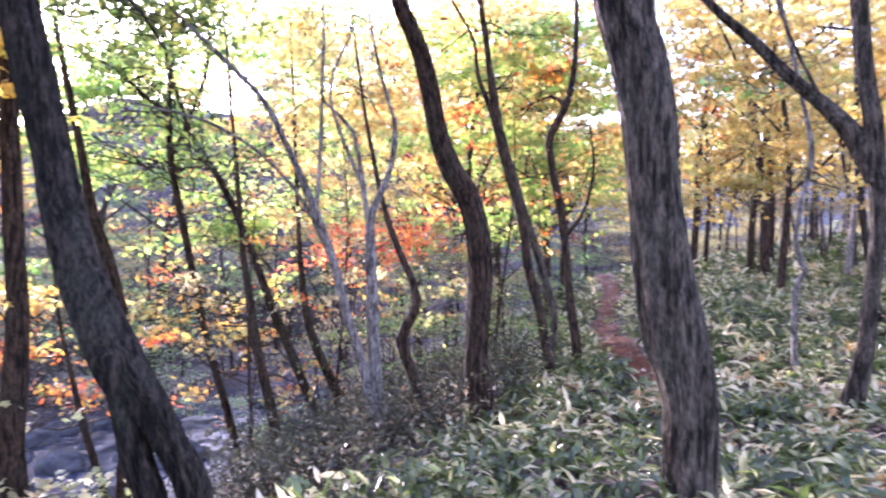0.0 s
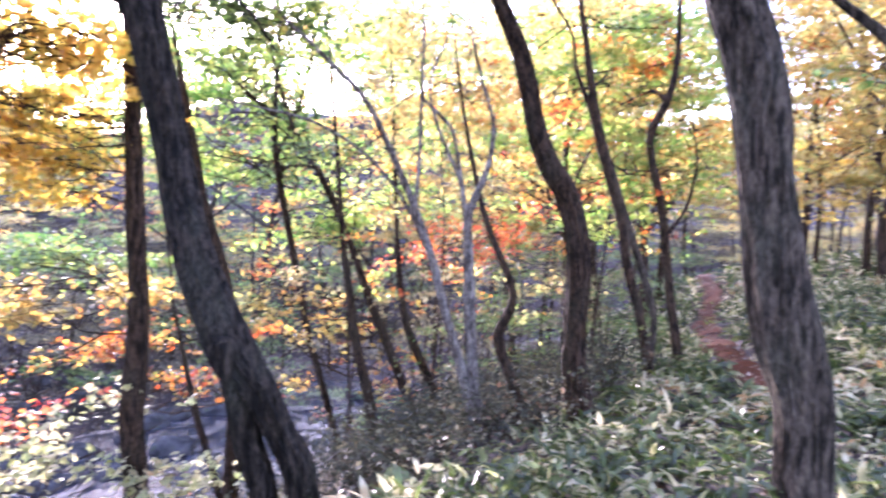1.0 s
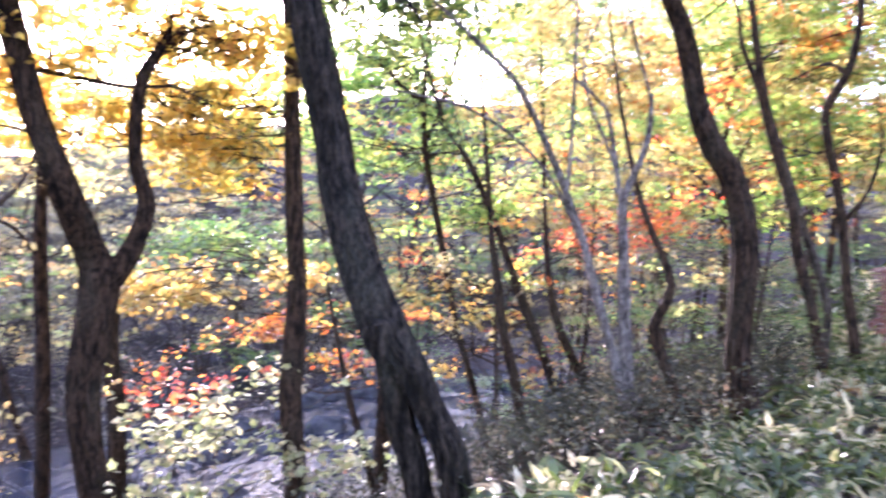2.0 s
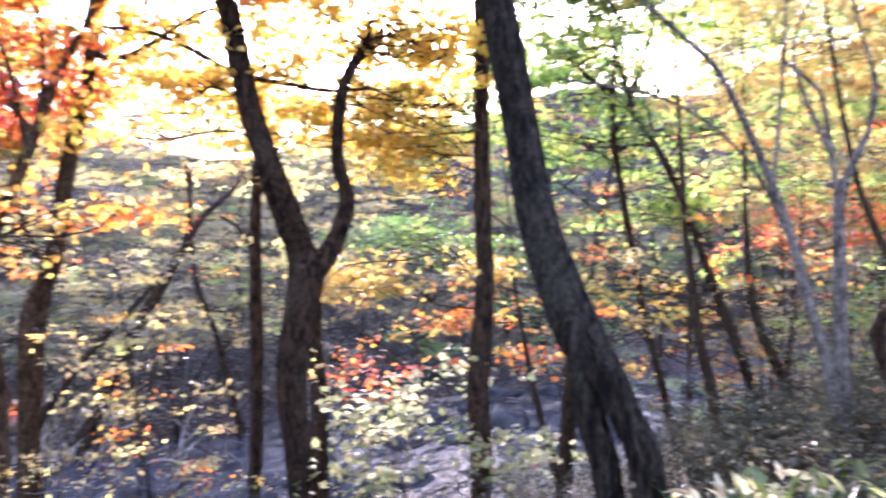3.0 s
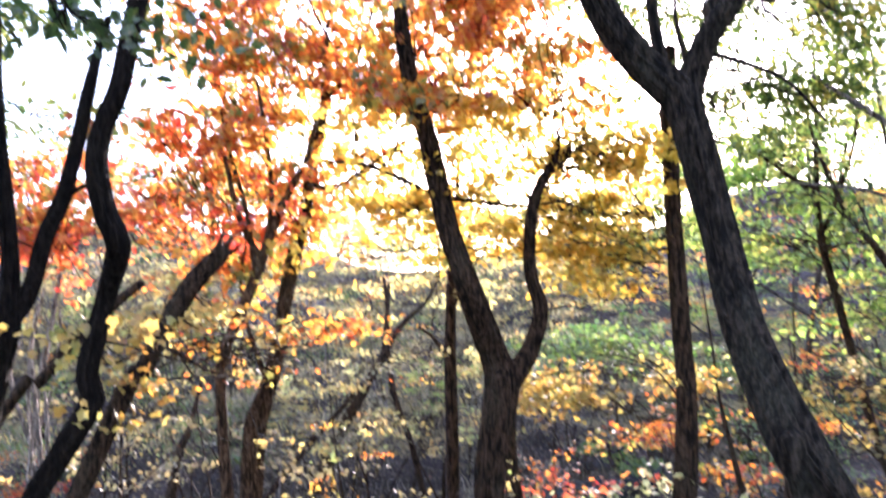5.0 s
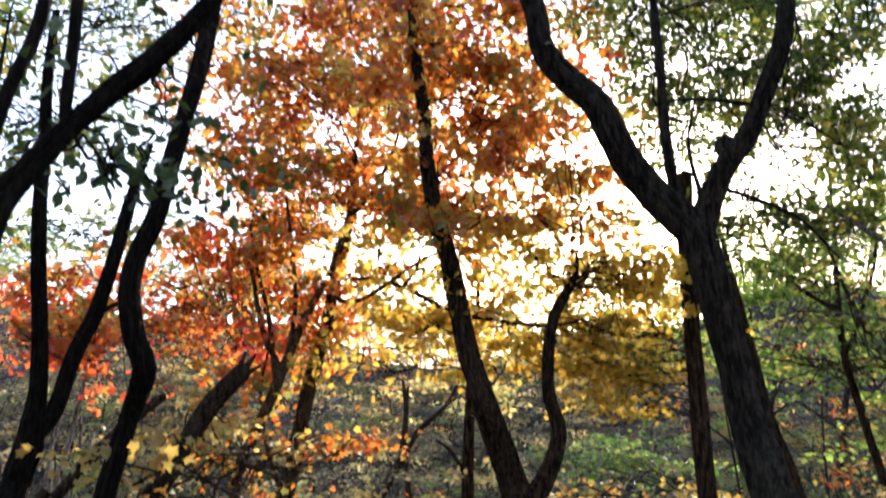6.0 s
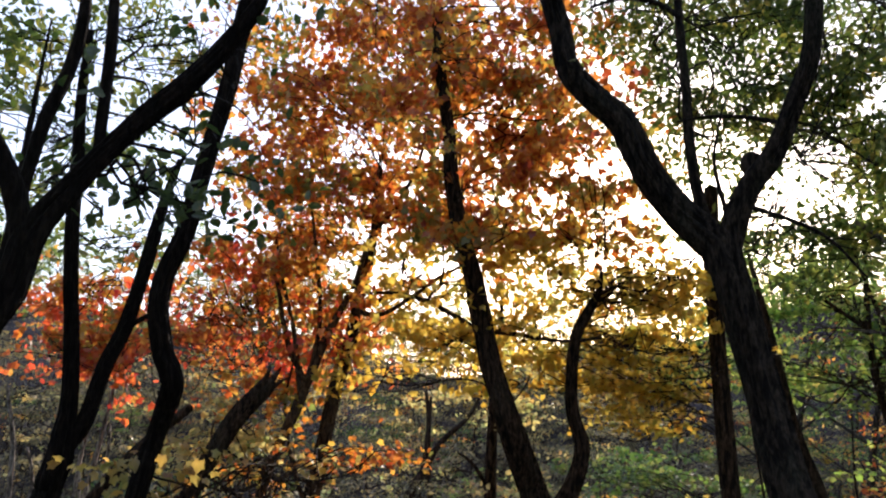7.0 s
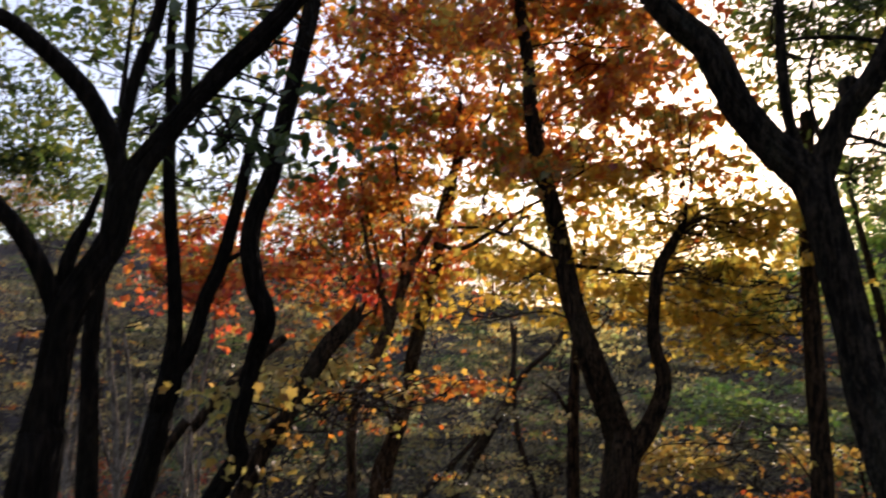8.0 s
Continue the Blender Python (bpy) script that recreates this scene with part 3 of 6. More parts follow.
parts.append(('trunk', [(-3.78, 3.96, -1.47, 0.117), (-3.81, 3.92, -0.63, 0.093), (-3.83, 3.91, -0.29, 0.093), (-3.86, 3.88, 0.05, 0.096), (-3.86, 3.88, 0.38, 0.099), (-3.82, 3.92, 0.71, 0.109), (-3.78, 3.96, 1.05, 0.118), (-3.81, 3.93, 1.22, 0.098), (-3.77, 3.65, 1.68, 0.083), (-3.86, 3.55, 2.1, 0.076), (-3.92, 3.49, 2.51, 0.067), (-3.96, 3.44, 2.84, 0.061), (-4.02, 3.38, 3.1, 0.054), (-4.06, 3.33, 3.49, 0.047), (-4.08, 3.31, 3.86, 0.042), (-4.11, 3.28, 4.19, 0.038), (-4.14, 3.24, 4.57, 0.031), (-4.14, 3.24, 4.97, 0.021)]))
parts.append(('limb', [(-3.76, 3.97, 0.99, 0.083), (-3.68, 4.04, 1.13, 0.072), (-3.61, 4.11, 1.31, 0.06), (-3.55, 4.15, 1.56, 0.052), (-3.6, 4.12, 1.8, 0.045), (-3.6, 4.11, 2.04, 0.039), (-3.57, 4.14, 2.36, 0.038), (-3.48, 4.21, 2.57, 0.029), (-3.43, 4.25, 2.69, 0.018), (-3.41, 4.26, 2.84, 0.008)]))
parts.append(('limb', [(-4.04, 3.7, 2.37, 0.025), (-4.13, 3.6, 2.43, 0.022), (-4.25, 3.46, 2.54, 0.018), (-4.36, 3.33, 2.62, 0.017), (-4.48, 3.17, 2.67, 0.015), (-4.6, 2.99, 2.67, 0.009)]))
parts.append(('limb', [(-4.35, 3.34, 2.62, 0.013), (-4.29, 3.42, 2.76, 0.012), (-4.27, 3.44, 2.88, 0.009)]))
parts.append(('limb', [(-4.01, 3.73, 2.39, 0.022), (-3.85, 3.88, 2.36, 0.017), (-3.65, 4.07, 2.32, 0.014), (-3.43, 4.25, 2.34, 0.009)]))
crowns.append(('maple_orange', [(-4.3, 3.82, 4.52, 0.63, 0.48, 650), (-3.96, 4.15, 4.1, 0.57, 0.47, 650), (-4.23, 3.88, 3.66, 0.61, 0.42, 550), (-3.76, 4.33, 3.69, 0.42, 0.37, 420), (-4.46, 3.63, 4.95, 0.59, 0.44, 500), (-4.09, 4.03, 4.94, 0.44, 0.34, 300), (-4.51, 3.57, 3.22, 0.46, 0.28, 300), (-3.81, 4.28, 4.76, 0.39, 0.39, 230), (-3.68, 4.39, 4.23, 0.33, 0.33, 200), (-3.55, 4.49, 3.63, 0.27, 0.27, 130), (-3.83, 4.26, 5.47, 0.5, 0.3, 200)]))
crowns.append(('maple_yellow', [(-4.56, 3.52, 2.22, 0.57, 0.31, 170), (-4.72, 3.3, 2.57, 0.54, 0.31, 170), (-4.17, 3.95, 3.04, 0.55, 0.32, 230), (-3.98, 4.13, 2.62, 0.54, 0.36, 170), (-4.39, 3.72, 2.76, 0.5, 0.32, 140), (-4.68, 3.36, 2.94, 0.36, 0.23, 100)]))
crowns.append(('maple_orange', [(-3.8, 3.02, 4.45, 0.29, 0.25, 150), (-3.76, 3.07, 3.87, 0.24, 0.2, 110), (-3.72, 3.12, 3.36, 0.24, 0.16, 90), (-3.74, 3.09, 2.91, 0.15, 0.12, 50), (-3.5, 3.34, 3.16, 0.27, 0.16, 90)]))
crowns.append(('maple_yellow', [(-4.91, 3.68, 2.25, 0.43, 0.21, 120), (-4.62, 4.05, 1.98, 0.43, 0.21, 120), (-4.22, 4.44, 2.17, 0.43, 0.21, 120), (-3.86, 4.73, 2.25, 0.43, 0.21, 120), (-5.19, 3.32, 2.01, 0.43, 0.21, 120), (-3.97, 4.59, 2.62, 0.43, 0.21, 120), (-4.33, 4.30, 2.40, 0.43, 0.21, 120)]))
crowns.append(('maple_yellow', [(-3.94, 4.29, 2.87, 0.32, 0.16, 120), (-3.72, 4.51, 2.73, 0.32, 0.16, 120), (-3.48, 4.70, 2.63, 0.32, 0.16, 120), (-3.26, 4.84, 2.71, 0.32, 0.16, 120), (-3.55, 4.70, 2.37, 0.32, 0.16, 120), (-4.02, 4.18, 3.00, 0.32, 0.16, 120), (-3.23, 4.91, 2.40, 0.32, 0.16, 120)]))
crowns.append(('maple_orange', [(-3.16, 3.88, 3.82, 0.28, 0.30, 150), (-3.21, 4.08, 3.24, 0.28, 0.17, 130)]))
crowns.append(('maple_yellow', [(-3.24, 4.22, 2.76, 0.46, 0.24, 120), (-3.41, 4.00, 3.02, 0.34, 0.18, 120), (-3.36, 4.80, 2.45, 0.46, 0.2, 90)]))
make_tree('maple_tree', 'Y-forked brown maple with orange and yellow leaves', 'maple tree', 'brown', parts, crowns, leaf='maple', size=0.075, near=True, tilt=0.95, thick=1.45)
parts, crowns = [], []
parts.append(('trunk', [(-5.79, 2.96, -2.04, 0.109), (-5.76, 3.01, -0.79, 0.088), (-5.75, 3.03, -0.2, 0.08), (-5.74, 3.05, 0.29, 0.08), (-5.73, 3.07, 0.65, 0.084), (-5.71, 3.1, 0.78, 0.076), (-5.67, 3.17, 1, 0.062), (-5.63, 3.24, 1.35, 0.058), (-5.6, 3.29, 1.71, 0.055), (-5.56, 3.35, 2.07, 0.051), (-5.52, 3.42, 2.38, 0.046), (-5.5, 3.46, 2.69, 0.04), (-5.46, 3.52, 3, 0.037), (-5.42, 3.57, 3.4, 0.027), (-5.4, 3.6, 4.02, 0.015)]))
parts.append(('limb', [(-5.32, 3.31, 2.83, 0.024), (-5.25, 3.42, 3.29, 0.022), (-5.14, 3.58, 3.55, 0.02), (-5.03, 3.73, 3.93, 0.017), (-4.95, 3.82, 4.37, 0.011)]))
parts.append(('limb', [(-5.15, 3.22, 2.61, 0.025), (-5.02, 3.4, 2.59, 0.019), (-4.86, 3.62, 2.76, 0.018), (-4.68, 3.84, 2.96, 0.014), (-4.45, 4.09, 3.06, 0.008)]))
parts.append(('limb', [(-5.48, 3.48, 2.69, 0.026), (-5.39, 3.62, 2.77, 0.02), (-5.29, 3.76, 2.89, 0.017), (-5.16, 3.94, 3.02, 0.011)]))
parts.append(('limb', [(-5.67, 3.17, 1, 0.026), (-5.71, 3.09, 1.22, 0.02), (-5.76, 3.01, 1.53, 0.018), (-5.78, 2.97, 1.88, 0.014), (-5.76, 3.01, 2.22, 0.009)]))
crowns.append(('maple_orange', [(-5.65, 3.36, 5.1, 0.82, 0.6, 950), (-5.27, 3.9, 4.55, 0.81, 0.65, 1000), (-5.74, 3.21, 4.27, 0.8, 0.48, 850), (-5.42, 3.71, 5.49, 0.78, 0.5, 900), (-5.51, 3.57, 3.9, 0.79, 0.37, 700), (-5.93, 2.86, 4.01, 0.57, 0.42, 450), (-5.76, 3.18, 2.87, 0.61, 0.35, 450), (-5.61, 3.42, 3.35, 0.67, 0.31, 450), (-5.94, 2.85, 3.37, 0.51, 0.36, 300), (-6.03, 2.66, 2.84, 0.44, 0.3, 250), (-5.91, 2.9, 4.81, 0.48, 0.43, 350), (-5.92, 2.88, 1.97, 0.43, 0.19, 200), (-5.59, 3.45, 2.38, 0.45, 0.25, 250), (-6.04, 2.64, 5.29, 0.48, 0.32, 260), (-6.06, 2.59, 4.59, 0.37, 0.31, 160), (-5.78, 3.13, 5.99, 0.67, 0.28, 260)]))
crowns.append(('maple_red', [(-6.18, 2.82, 2.47, 0.76, 0.4, 330), (-6.37, 2.36, 2.65, 0.59, 0.35, 240), (-5.86, 3.39, 2.29, 0.61, 0.31, 200), (-6.68, 1.36, 2.58, 0.51, 0.28, 240), (-6.64, 1.53, 2.17, 0.55, 0.28, 200), (-6.3, 2.55, 3.07, 0.46, 0.36, 170), (-6.52, 1.96, 2.33, 0.43, 0.29, 150)]))
crowns.append(('maple_orange', [(-5.36, 3.02, 3.39, 0.52, 0.37, 70), (-5.77, 2.77, 3.27, 0.53, 0.38, 70), (-4.28, 4.13, 3.28, 0.50, 0.36, 70), (-3.82, 4.18, 3.53, 0.48, 0.35, 70), (-3.96, 4.69, 3.27, 0.52, 0.37, 70), (-4.98, 3.59, 2.97, 0.51, 0.36, 70), (-4.94, 3.19, 3.58, 0.50, 0.36, 70), (-4.31, 3.64, 3.63, 0.48, 0.35, 70), (-3.50, 4.37, 3.97, 0.49, 0.35, 70), (-4.58, 4.55, 2.79, 0.53, 0.38, 70), (-5.74, 2.44, 3.86, 0.53, 0.38, 70), (-5.18, 2.53, 4.48, 0.52, 0.37, 70), (-4.60, 2.80, 4.75, 0.50, 0.36, 70), (-3.71, 3.57, 4.71, 0.48, 0.35, 70), (-3.46, 4.00, 4.43, 0.48, 0.35, 70)]))
make_tree('maple_tree', 'many-limbed maple with orange and red leaves', 'maple tree', 'sunlit_brown', parts, crowns, leaf='maple', size=0.075, near=True, tilt=0.95, thick=1.45)
parts, crowns = [], []
parts.append(('trunk', [(-4.82, 0.53, -1.14, 0.091), (-4.73, 0.93, 1.13, 0.073), (-4.72, 0.96, 1.33, 0.071), (-4.71, 1, 1.51, 0.075), (-4.71, 1, 1.6, 0.061), (-4.71, 1.01, 1.82, 0.043), (-4.72, 0.98, 2.2, 0.038), (-4.73, 0.94, 2.53, 0.037), (-4.73, 0.91, 2.87, 0.035), (-4.74, 0.9, 3.22, 0.032), (-4.74, 0.87, 3.66, 0.027), (-4.74, 0.87, 4.12, 0.017)]))
parts.append(('limb', [(-4.71, 1.02, 1.57, 0.051), (-4.69, 1.1, 1.7, 0.043), (-4.67, 1.17, 2.02, 0.041), (-4.64, 1.25, 2.25, 0.04), (-4.62, 1.32, 2.6, 0.036), (-4.61, 1.36, 2.85, 0.035), (-4.6, 1.4, 3.08, 0.025), (-4.58, 1.46, 3.35, 0.013)]))
parts.append(('limb', [(-4.64, 1.26, 2.25, 0.019), (-4.62, 1.35, 2.32, 0.016), (-4.59, 1.43, 2.35, 0.011)]))
crowns.append(('oak_green', [(-7.45, 1.07, 5.24, 0.54, 0.54, 620), (-7.25, 1.97, 5.61, 0.69, 0.35, 480), (-7.35, 1.59, 4.48, 0.6, 0.38, 400), (-7.09, 2.44, 5.02, 0.47, 0.29, 260), (-7.26, 1.92, 3.57, 0.59, 0.32, 150), (-6.86, 3.01, 5.98, 0.68, 0.31, 360), (-7.28, 1.87, 3.17, 0.43, 0.21, 60), (-7.44, 1.13, 3.99, 0.47, 0.36, 400), (-7.51, 0.61, 4.64, 0.51, 0.56, 600), (-7.5, 0.68, 3.49, 0.44, 0.39, 450), (-7.37, 1.48, 3.34, 0.42, 0.26, 60), (-7.54, 0.12, 4.03, 0.48, 0.57, 500), (-7.54, 0.17, 5.05, 0.55, 0.45, 500), (-7.47, 0.98, 3.12, 0.4, 0.3, 250)]))
crowns.append(('maple_red', [(-7.83, 1.43, 2.70, 0.52, 0.31, 55), (-7.73, 1.83, 2.82, 0.52, 0.31, 55), (-7.49, 2.71, 2.51, 0.52, 0.31, 55), (-7.32, 3.03, 2.81, 0.52, 0.31, 55), (-7.82, 1.67, 2.30, 0.52, 0.31, 55), (-7.68, 2.17, 2.43, 0.52, 0.31, 55), (-7.39, 2.81, 2.97, 0.52, 0.31, 55), (-7.19, 3.37, 2.60, 0.52, 0.31, 55), (-7.90, 1.39, 1.97, 0.52, 0.31, 55)]))
crowns.append(('oak_green', [(-4.87, 0.58, 4.06, 0.33, 0.23, 110), (-4.97, 0.70, 3.80, 0.33, 0.23, 110), (-5.09, 0.64, 3.51, 0.33, 0.23, 110), (-4.65, 1.21, 4.21, 0.33, 0.23, 110), (-4.61, 1.51, 4.10, 0.33, 0.23, 110), (-4.74, 1.30, 3.99, 0.33, 0.23, 110), (-4.38, 1.79, 4.32, 0.33, 0.23, 110), (-5.00, 0.97, 3.58, 0.33, 0.23, 110), (-5.16, 0.82, 3.20, 0.33, 0.23, 110), (-5.15, 1.19, 2.89, 0.33, 0.23, 110)]))
make_tree('maple_tree', 'dark V-forked maple with thin green crown', 'maple tree', 'backlit_brown', parts, crowns, leaf='oak', size=0.07, near=True, tilt=0.8)
parts, crowns = [], []
parts.append(('trunk', [(-2.36, -0.06, -0.13, 0.078), (-2.35, 0.09, 1.35, 0.062), (-2.35, 0.1, 1.5, 0.051), (-2.34, 0.11, 1.65, 0.043), (-2.34, 0.12, 1.76, 0.043), (-2.34, 0.14, 1.85, 0.046), (-2.33, 0.19, 1.96, 0.04), (-2.33, 0.24, 2.06, 0.04), (-2.32, 0.26, 2.19, 0.04), (-2.32, 0.29, 2.27, 0.037), (-2.31, 0.35, 2.37, 0.033), (-2.29, 0.43, 2.5, 0.031), (-2.27, 0.53, 2.64, 0.032), (-2.23, 0.62, 2.75, 0.031), (-2.2, 0.72, 2.9, 0.028), (-2.16, 0.82, 3.1, 0.022), (-2.13, 0.88, 3.34, 0.013)]))
parts.append(('limb', [(-2.32, 0.26, 2.1, 0.025), (-2.33, 0.25, 2.22, 0.031), (-2.33, 0.21, 2.36, 0.031), (-2.34, 0.13, 2.5, 0.03), (-2.35, 0.02, 2.6, 0.027), (-2.36, -0.08, 2.67, 0.025), (-2.36, -0.19, 2.7, 0.022), (-2.35, -0.31, 2.76, 0.016)]))
parts.append(('limb', [(-2.35, 0.26, 2.22, 0.015), (-2.35, 0.24, 2.35, 0.017), (-2.35, 0.25, 2.45, 0.019), (-2.34, 0.27, 2.59, 0.02), (-2.34, 0.31, 2.74, 0.02), (-2.33, 0.33, 2.9, 0.019), (-2.33, 0.33, 3.14, 0.014)]))
parts.append(('limb', [(-2.3, 0.38, 2.38, 0.014), (-2.29, 0.41, 2.47, 0.017), (-2.29, 0.41, 2.57, 0.018), (-2.29, 0.41, 2.7, 0.018), (-2.29, 0.41, 2.85, 0.018), (-2.3, 0.4, 3.08, 0.015)]))
parts.append(('limb', [(-2.34, 0.12, 1.76, 0.026), (-2.35, 0.1, 1.85, 0.03), (-2.35, 0.05, 1.97, 0.03), (-2.35, -0.03, 2.09, 0.027), (-2.36, -0.12, 2.17, 0.024), (-2.35, -0.23, 2.27, 0.021)]))
parts.append(('limb', [(-2.36, 0.13, 1.82, 0.02), (-2.36, 0.12, 1.94, 0.022), (-2.36, 0.14, 2.04, 0.02), (-2.36, 0.17, 2.11, 0.014), (-2.35, 0.2, 2.22, 0.008)]))
crowns.append(('oak_dark', [(-2.73, 0.62, 2.55, 0.06, 0.04, 40), (-2.70, 0.73, 2.54, 0.06, 0.04, 44), (-2.65, 0.78, 2.62, 0.05, 0.04, 36), (-2.72, 0.72, 2.48, 0.04, 0.02, 22), (-2.50, 0.81, 2.71, 0.05, 0.04, 34), (-2.44, 0.85, 2.81, 0.04, 0.03, 26), (-2.54, 0.51, 2.85, 0.03, 0.03, 12), (-2.37, 0.85, 2.95, 0.05, 0.03, 26), (-2.32, 0.88, 3.02, 0.03, 0.03, 18), (-2.58, 0.78, 2.82, 0.04, 0.03, 18), (-2.85, 0.60, 2.50, 0.03, 0.02, 12)]))
crowns.append(('oak_green', [(-3.4, -1, 5.6, 1.3, 0.7, 700), (-2, -1.4, 5.4, 1.3, 0.7, 700), (-4, 0.4, 6.2, 1.3, 0.7, 600), (-1.2, 0.2, 6, 1.2, 0.7, 600)]))
# leaves above the view, added to keep sky light off the near trunks
crowns.append(('oak_green', [(-2.4, 2.4, 6.6, 1.3, 0.6, 600), (-3.6, 2.2, 6.8, 1.3, 0.6, 600), (-1, 3.4, 6.9, 1.3, 0.6, 500), (-4.3, 3.4, 7.3, 1.3, 0.6, 500)]))
make_tree('oak_tree', 'dark oak with thick spreading limbs and broad leaves', 'oak tree', 'backlit_brown', parts, crowns, leaf='oak', size=0.062, near=True, single=('oak_dark',), tilt=0.8)
parts, crowns = [], []
parts.append(('trunk', [(-3.01, 5.12, -1.38, 0.115), (-3.01, 5.12, -0.83, 0.092), (-3.01, 5.12, -0.46, 0.088), (-3.03, 5.11, 0, 0.087), (-3, 5.12, 0.45, 0.087), (-2.98, 5.14, 0.9, 0.078), (-2.99, 5.13, 1.34, 0.072), (-3, 5.12, 2, 0.065), (-3, 5.12, 2.65, 0.065), (-3, 5.13, 3.07, 0.061), (-2.97, 5.14, 3.58, 0.052)]))
crowns.append(('maple_yellow', [(-3.95, 4.68, 3.26, 0.53, 0.34, 260), (-3.97, 4.67, 2.49, 0.28, 0.07, 60), (-3.69, 4.89, 2.39, 0.32, 0.06, 70), (-3.48, 5.04, 2.21, 0.32, 0.06, 70), (-3.81, 4.8, 2.07, 0.37, 0.06, 70), (-3.41, 5.08, 1.98, 0.27, 0.06, 50), (-3.6, 4.95, 1.81, 0.36, 0.06, 80), (-3.39, 5.09, 1.68, 0.27, 0.06, 60), (-3.91, 4.72, 2.26, 0.23, 0.07, 36), (-4.15, 4.52, 2.35, 0.23, 0.07, 36), (-4.14, 4.52, 2.93, 0.43, 0.19, 90), (-3.71, 4.87, 2.82, 0.42, 0.14, 90), (-4, 4.64, 2.7, 0.33, 0.08, 60)]))
crowns.append(('maple_yellow', [(-5.04, 6.75, 3.88, 0.39, 0.33, 90), (-4.86, 6.88, 3.34, 0.45, 0.26, 110), (-4.49, 7.12, 3.51, 0.32, 0.25, 80), (-5.24, 6.6, 4.31, 0.4, 0.33, 90), (-4.73, 6.96, 2.69, 0.44, 0.25, 120)]))
crowns.append(('maple_amber', [(-3.95, 5.23, 0.86, 0.54, 0.13, 380), (-3.58, 5.48, 1.01, 0.44, 0.12, 260), (-4.19, 5.05, 0.74, 0.3, 0.1, 110), (-3.87, 5.29, 2.06, 0.59, 0.24, 330), (-4.1, 5.12, 2.4, 0.54, 0.29, 280)]))
crowns.append(('maple_orange', [(-4.37, 6.87, 0.24, 0.74, 0.15, 80), (-4.89, 6.53, 0.05, 0.5, 0.12, 36)]))
# unseen high leaves, added to dim the sky light on the bank
crowns.append(('maple_green', [(-2.6, 6.4, 6.6, 1.3, 0.5, 420), (-1.2, 6.0, 6.9, 1.3, 0.5, 420), (-3.4, 7.6, 6.8, 1.3, 0.5, 420), (-1.8, 7.8, 6.9, 1.3, 0.5, 420)]))
make_tree('maple_tree', 'slim straight maple with golden layered leaf sprays', 'maple tree', 'brown', parts, crowns, leaf='maple', size=0.06, near=False, thick=2.3)
parts, crowns = [], []
parts.append(('trunk', [(-4.58, 4.98, -1.99, 0.102), (-4.59, 4.98, -1.16, 0.081), (-4.59, 4.97, -0.62, 0.076), (-4.59, 4.97, -0.1, 0.076), (-4.62, 4.95, 0.31, 0.071), (-4.6, 4.96, 0.72, 0.061)]))
crowns.append(('maple_red', [(-4.52, 5.55, -0.16, 0.33, 0.05, 100), (-4.77, 5.35, -0.29, 0.16, 0.04, 30), (-4.3, 5.72, -0.11, 0.16, 0.04, 30)]))
make_tree('maple_tree', 'young brown maple with a low red leaf spray', 'maple tree', 'brown', parts, crowns, leaf='maple', size=0.068, near=False, thick=1.45)
parts, crowns = [], []
parts.append(('trunk', [(-5.47, 4.95, -2.12, 0.084), (-5.45, 4.98, -1.36, 0.067), (-5.42, 5, -0.67, 0.067), (-5.41, 5.02, 0.22, 0.066), (-5.41, 5.02, 1.04, 0.061), (-5.39, 5.03, 1.59, 0.056), (-5.38, 5.05, 1.97, 0.045), (-5.34, 5.09, 2.56, 0.03), (-5.33, 5.11, 2.86, 0.022), (-5.31, 5.12, 3.16, 0.014), (-5.29, 5.13, 3.41, 0.008), (-5.29, 5.13, 3.56, 0.004)]))
parts.append(('limb', [(-5.4, 5.03, 1.53, 0.03), (-5.31, 5.12, 1.91, 0.023), (-5.25, 5.18, 2.35, 0.018), (-5.22, 5.21, 2.83, 0.01)]))
parts.append(('limb', [(-5.4, 5.02, 1.04, 0.023), (-5.51, 4.9, 1.32, 0.018), (-5.62, 4.79, 1.43, 0.01)]))
make_tree('maple_tree', 'slender bare maple trunk beside the stream', 'maple tree', 'brown', parts, crowns, leaf='maple', size=0.068, near=False, thick=1.45)
parts, crowns = [], []
parts.append(('trunk', [(-5.65, 2.56, -1.95, 0.068), (-5.58, 2.7, -0.65, 0.054), (-5.56, 2.74, -0.22, 0.051), (-5.56, 2.74, 0.2, 0.045), (-5.58, 2.7, 0.71, 0.042), (-5.58, 2.7, 1.2, 0.046), (-5.54, 2.79, 1.49, 0.046), (-5.47, 2.91, 1.82, 0.046), (-5.42, 3, 2.11, 0.039), (-5.36, 3.11, 2.45, 0.033), (-5.28, 3.23, 2.75, 0.026)]))
parts.append(('limb', [(-5.43, 2.99, 2.09, 0.023), (-5.4, 3.04, 2.53, 0.019), (-5.42, 3, 3.02, 0.017), (-5.46, 2.94, 3.49, 0.011)]))
parts.append(('limb', [(-5.46, 2.93, 1.9, 0.023), (-5.5, 2.86, 2.43, 0.019), (-5.55, 2.76, 2.83, 0.015), (-5.59, 2.69, 3.21, 0.009)]))
parts.append(('limb', [(-5.44, 2.96, 2.03, 0.027), (-5.51, 2.84, 2.27, 0.023), (-5.55, 2.77, 2.55, 0.021), (-5.57, 2.72, 2.82, 0.017), (-5.6, 2.66, 2.97, 0.011)]))
make_tree('maple_tree', 'thin crooked maple stem with upright branches', 'maple tree', 'sunlit_brown', parts, crowns, leaf='maple', size=0.068, near=False, thick=1.45)
parts, crowns = [], []
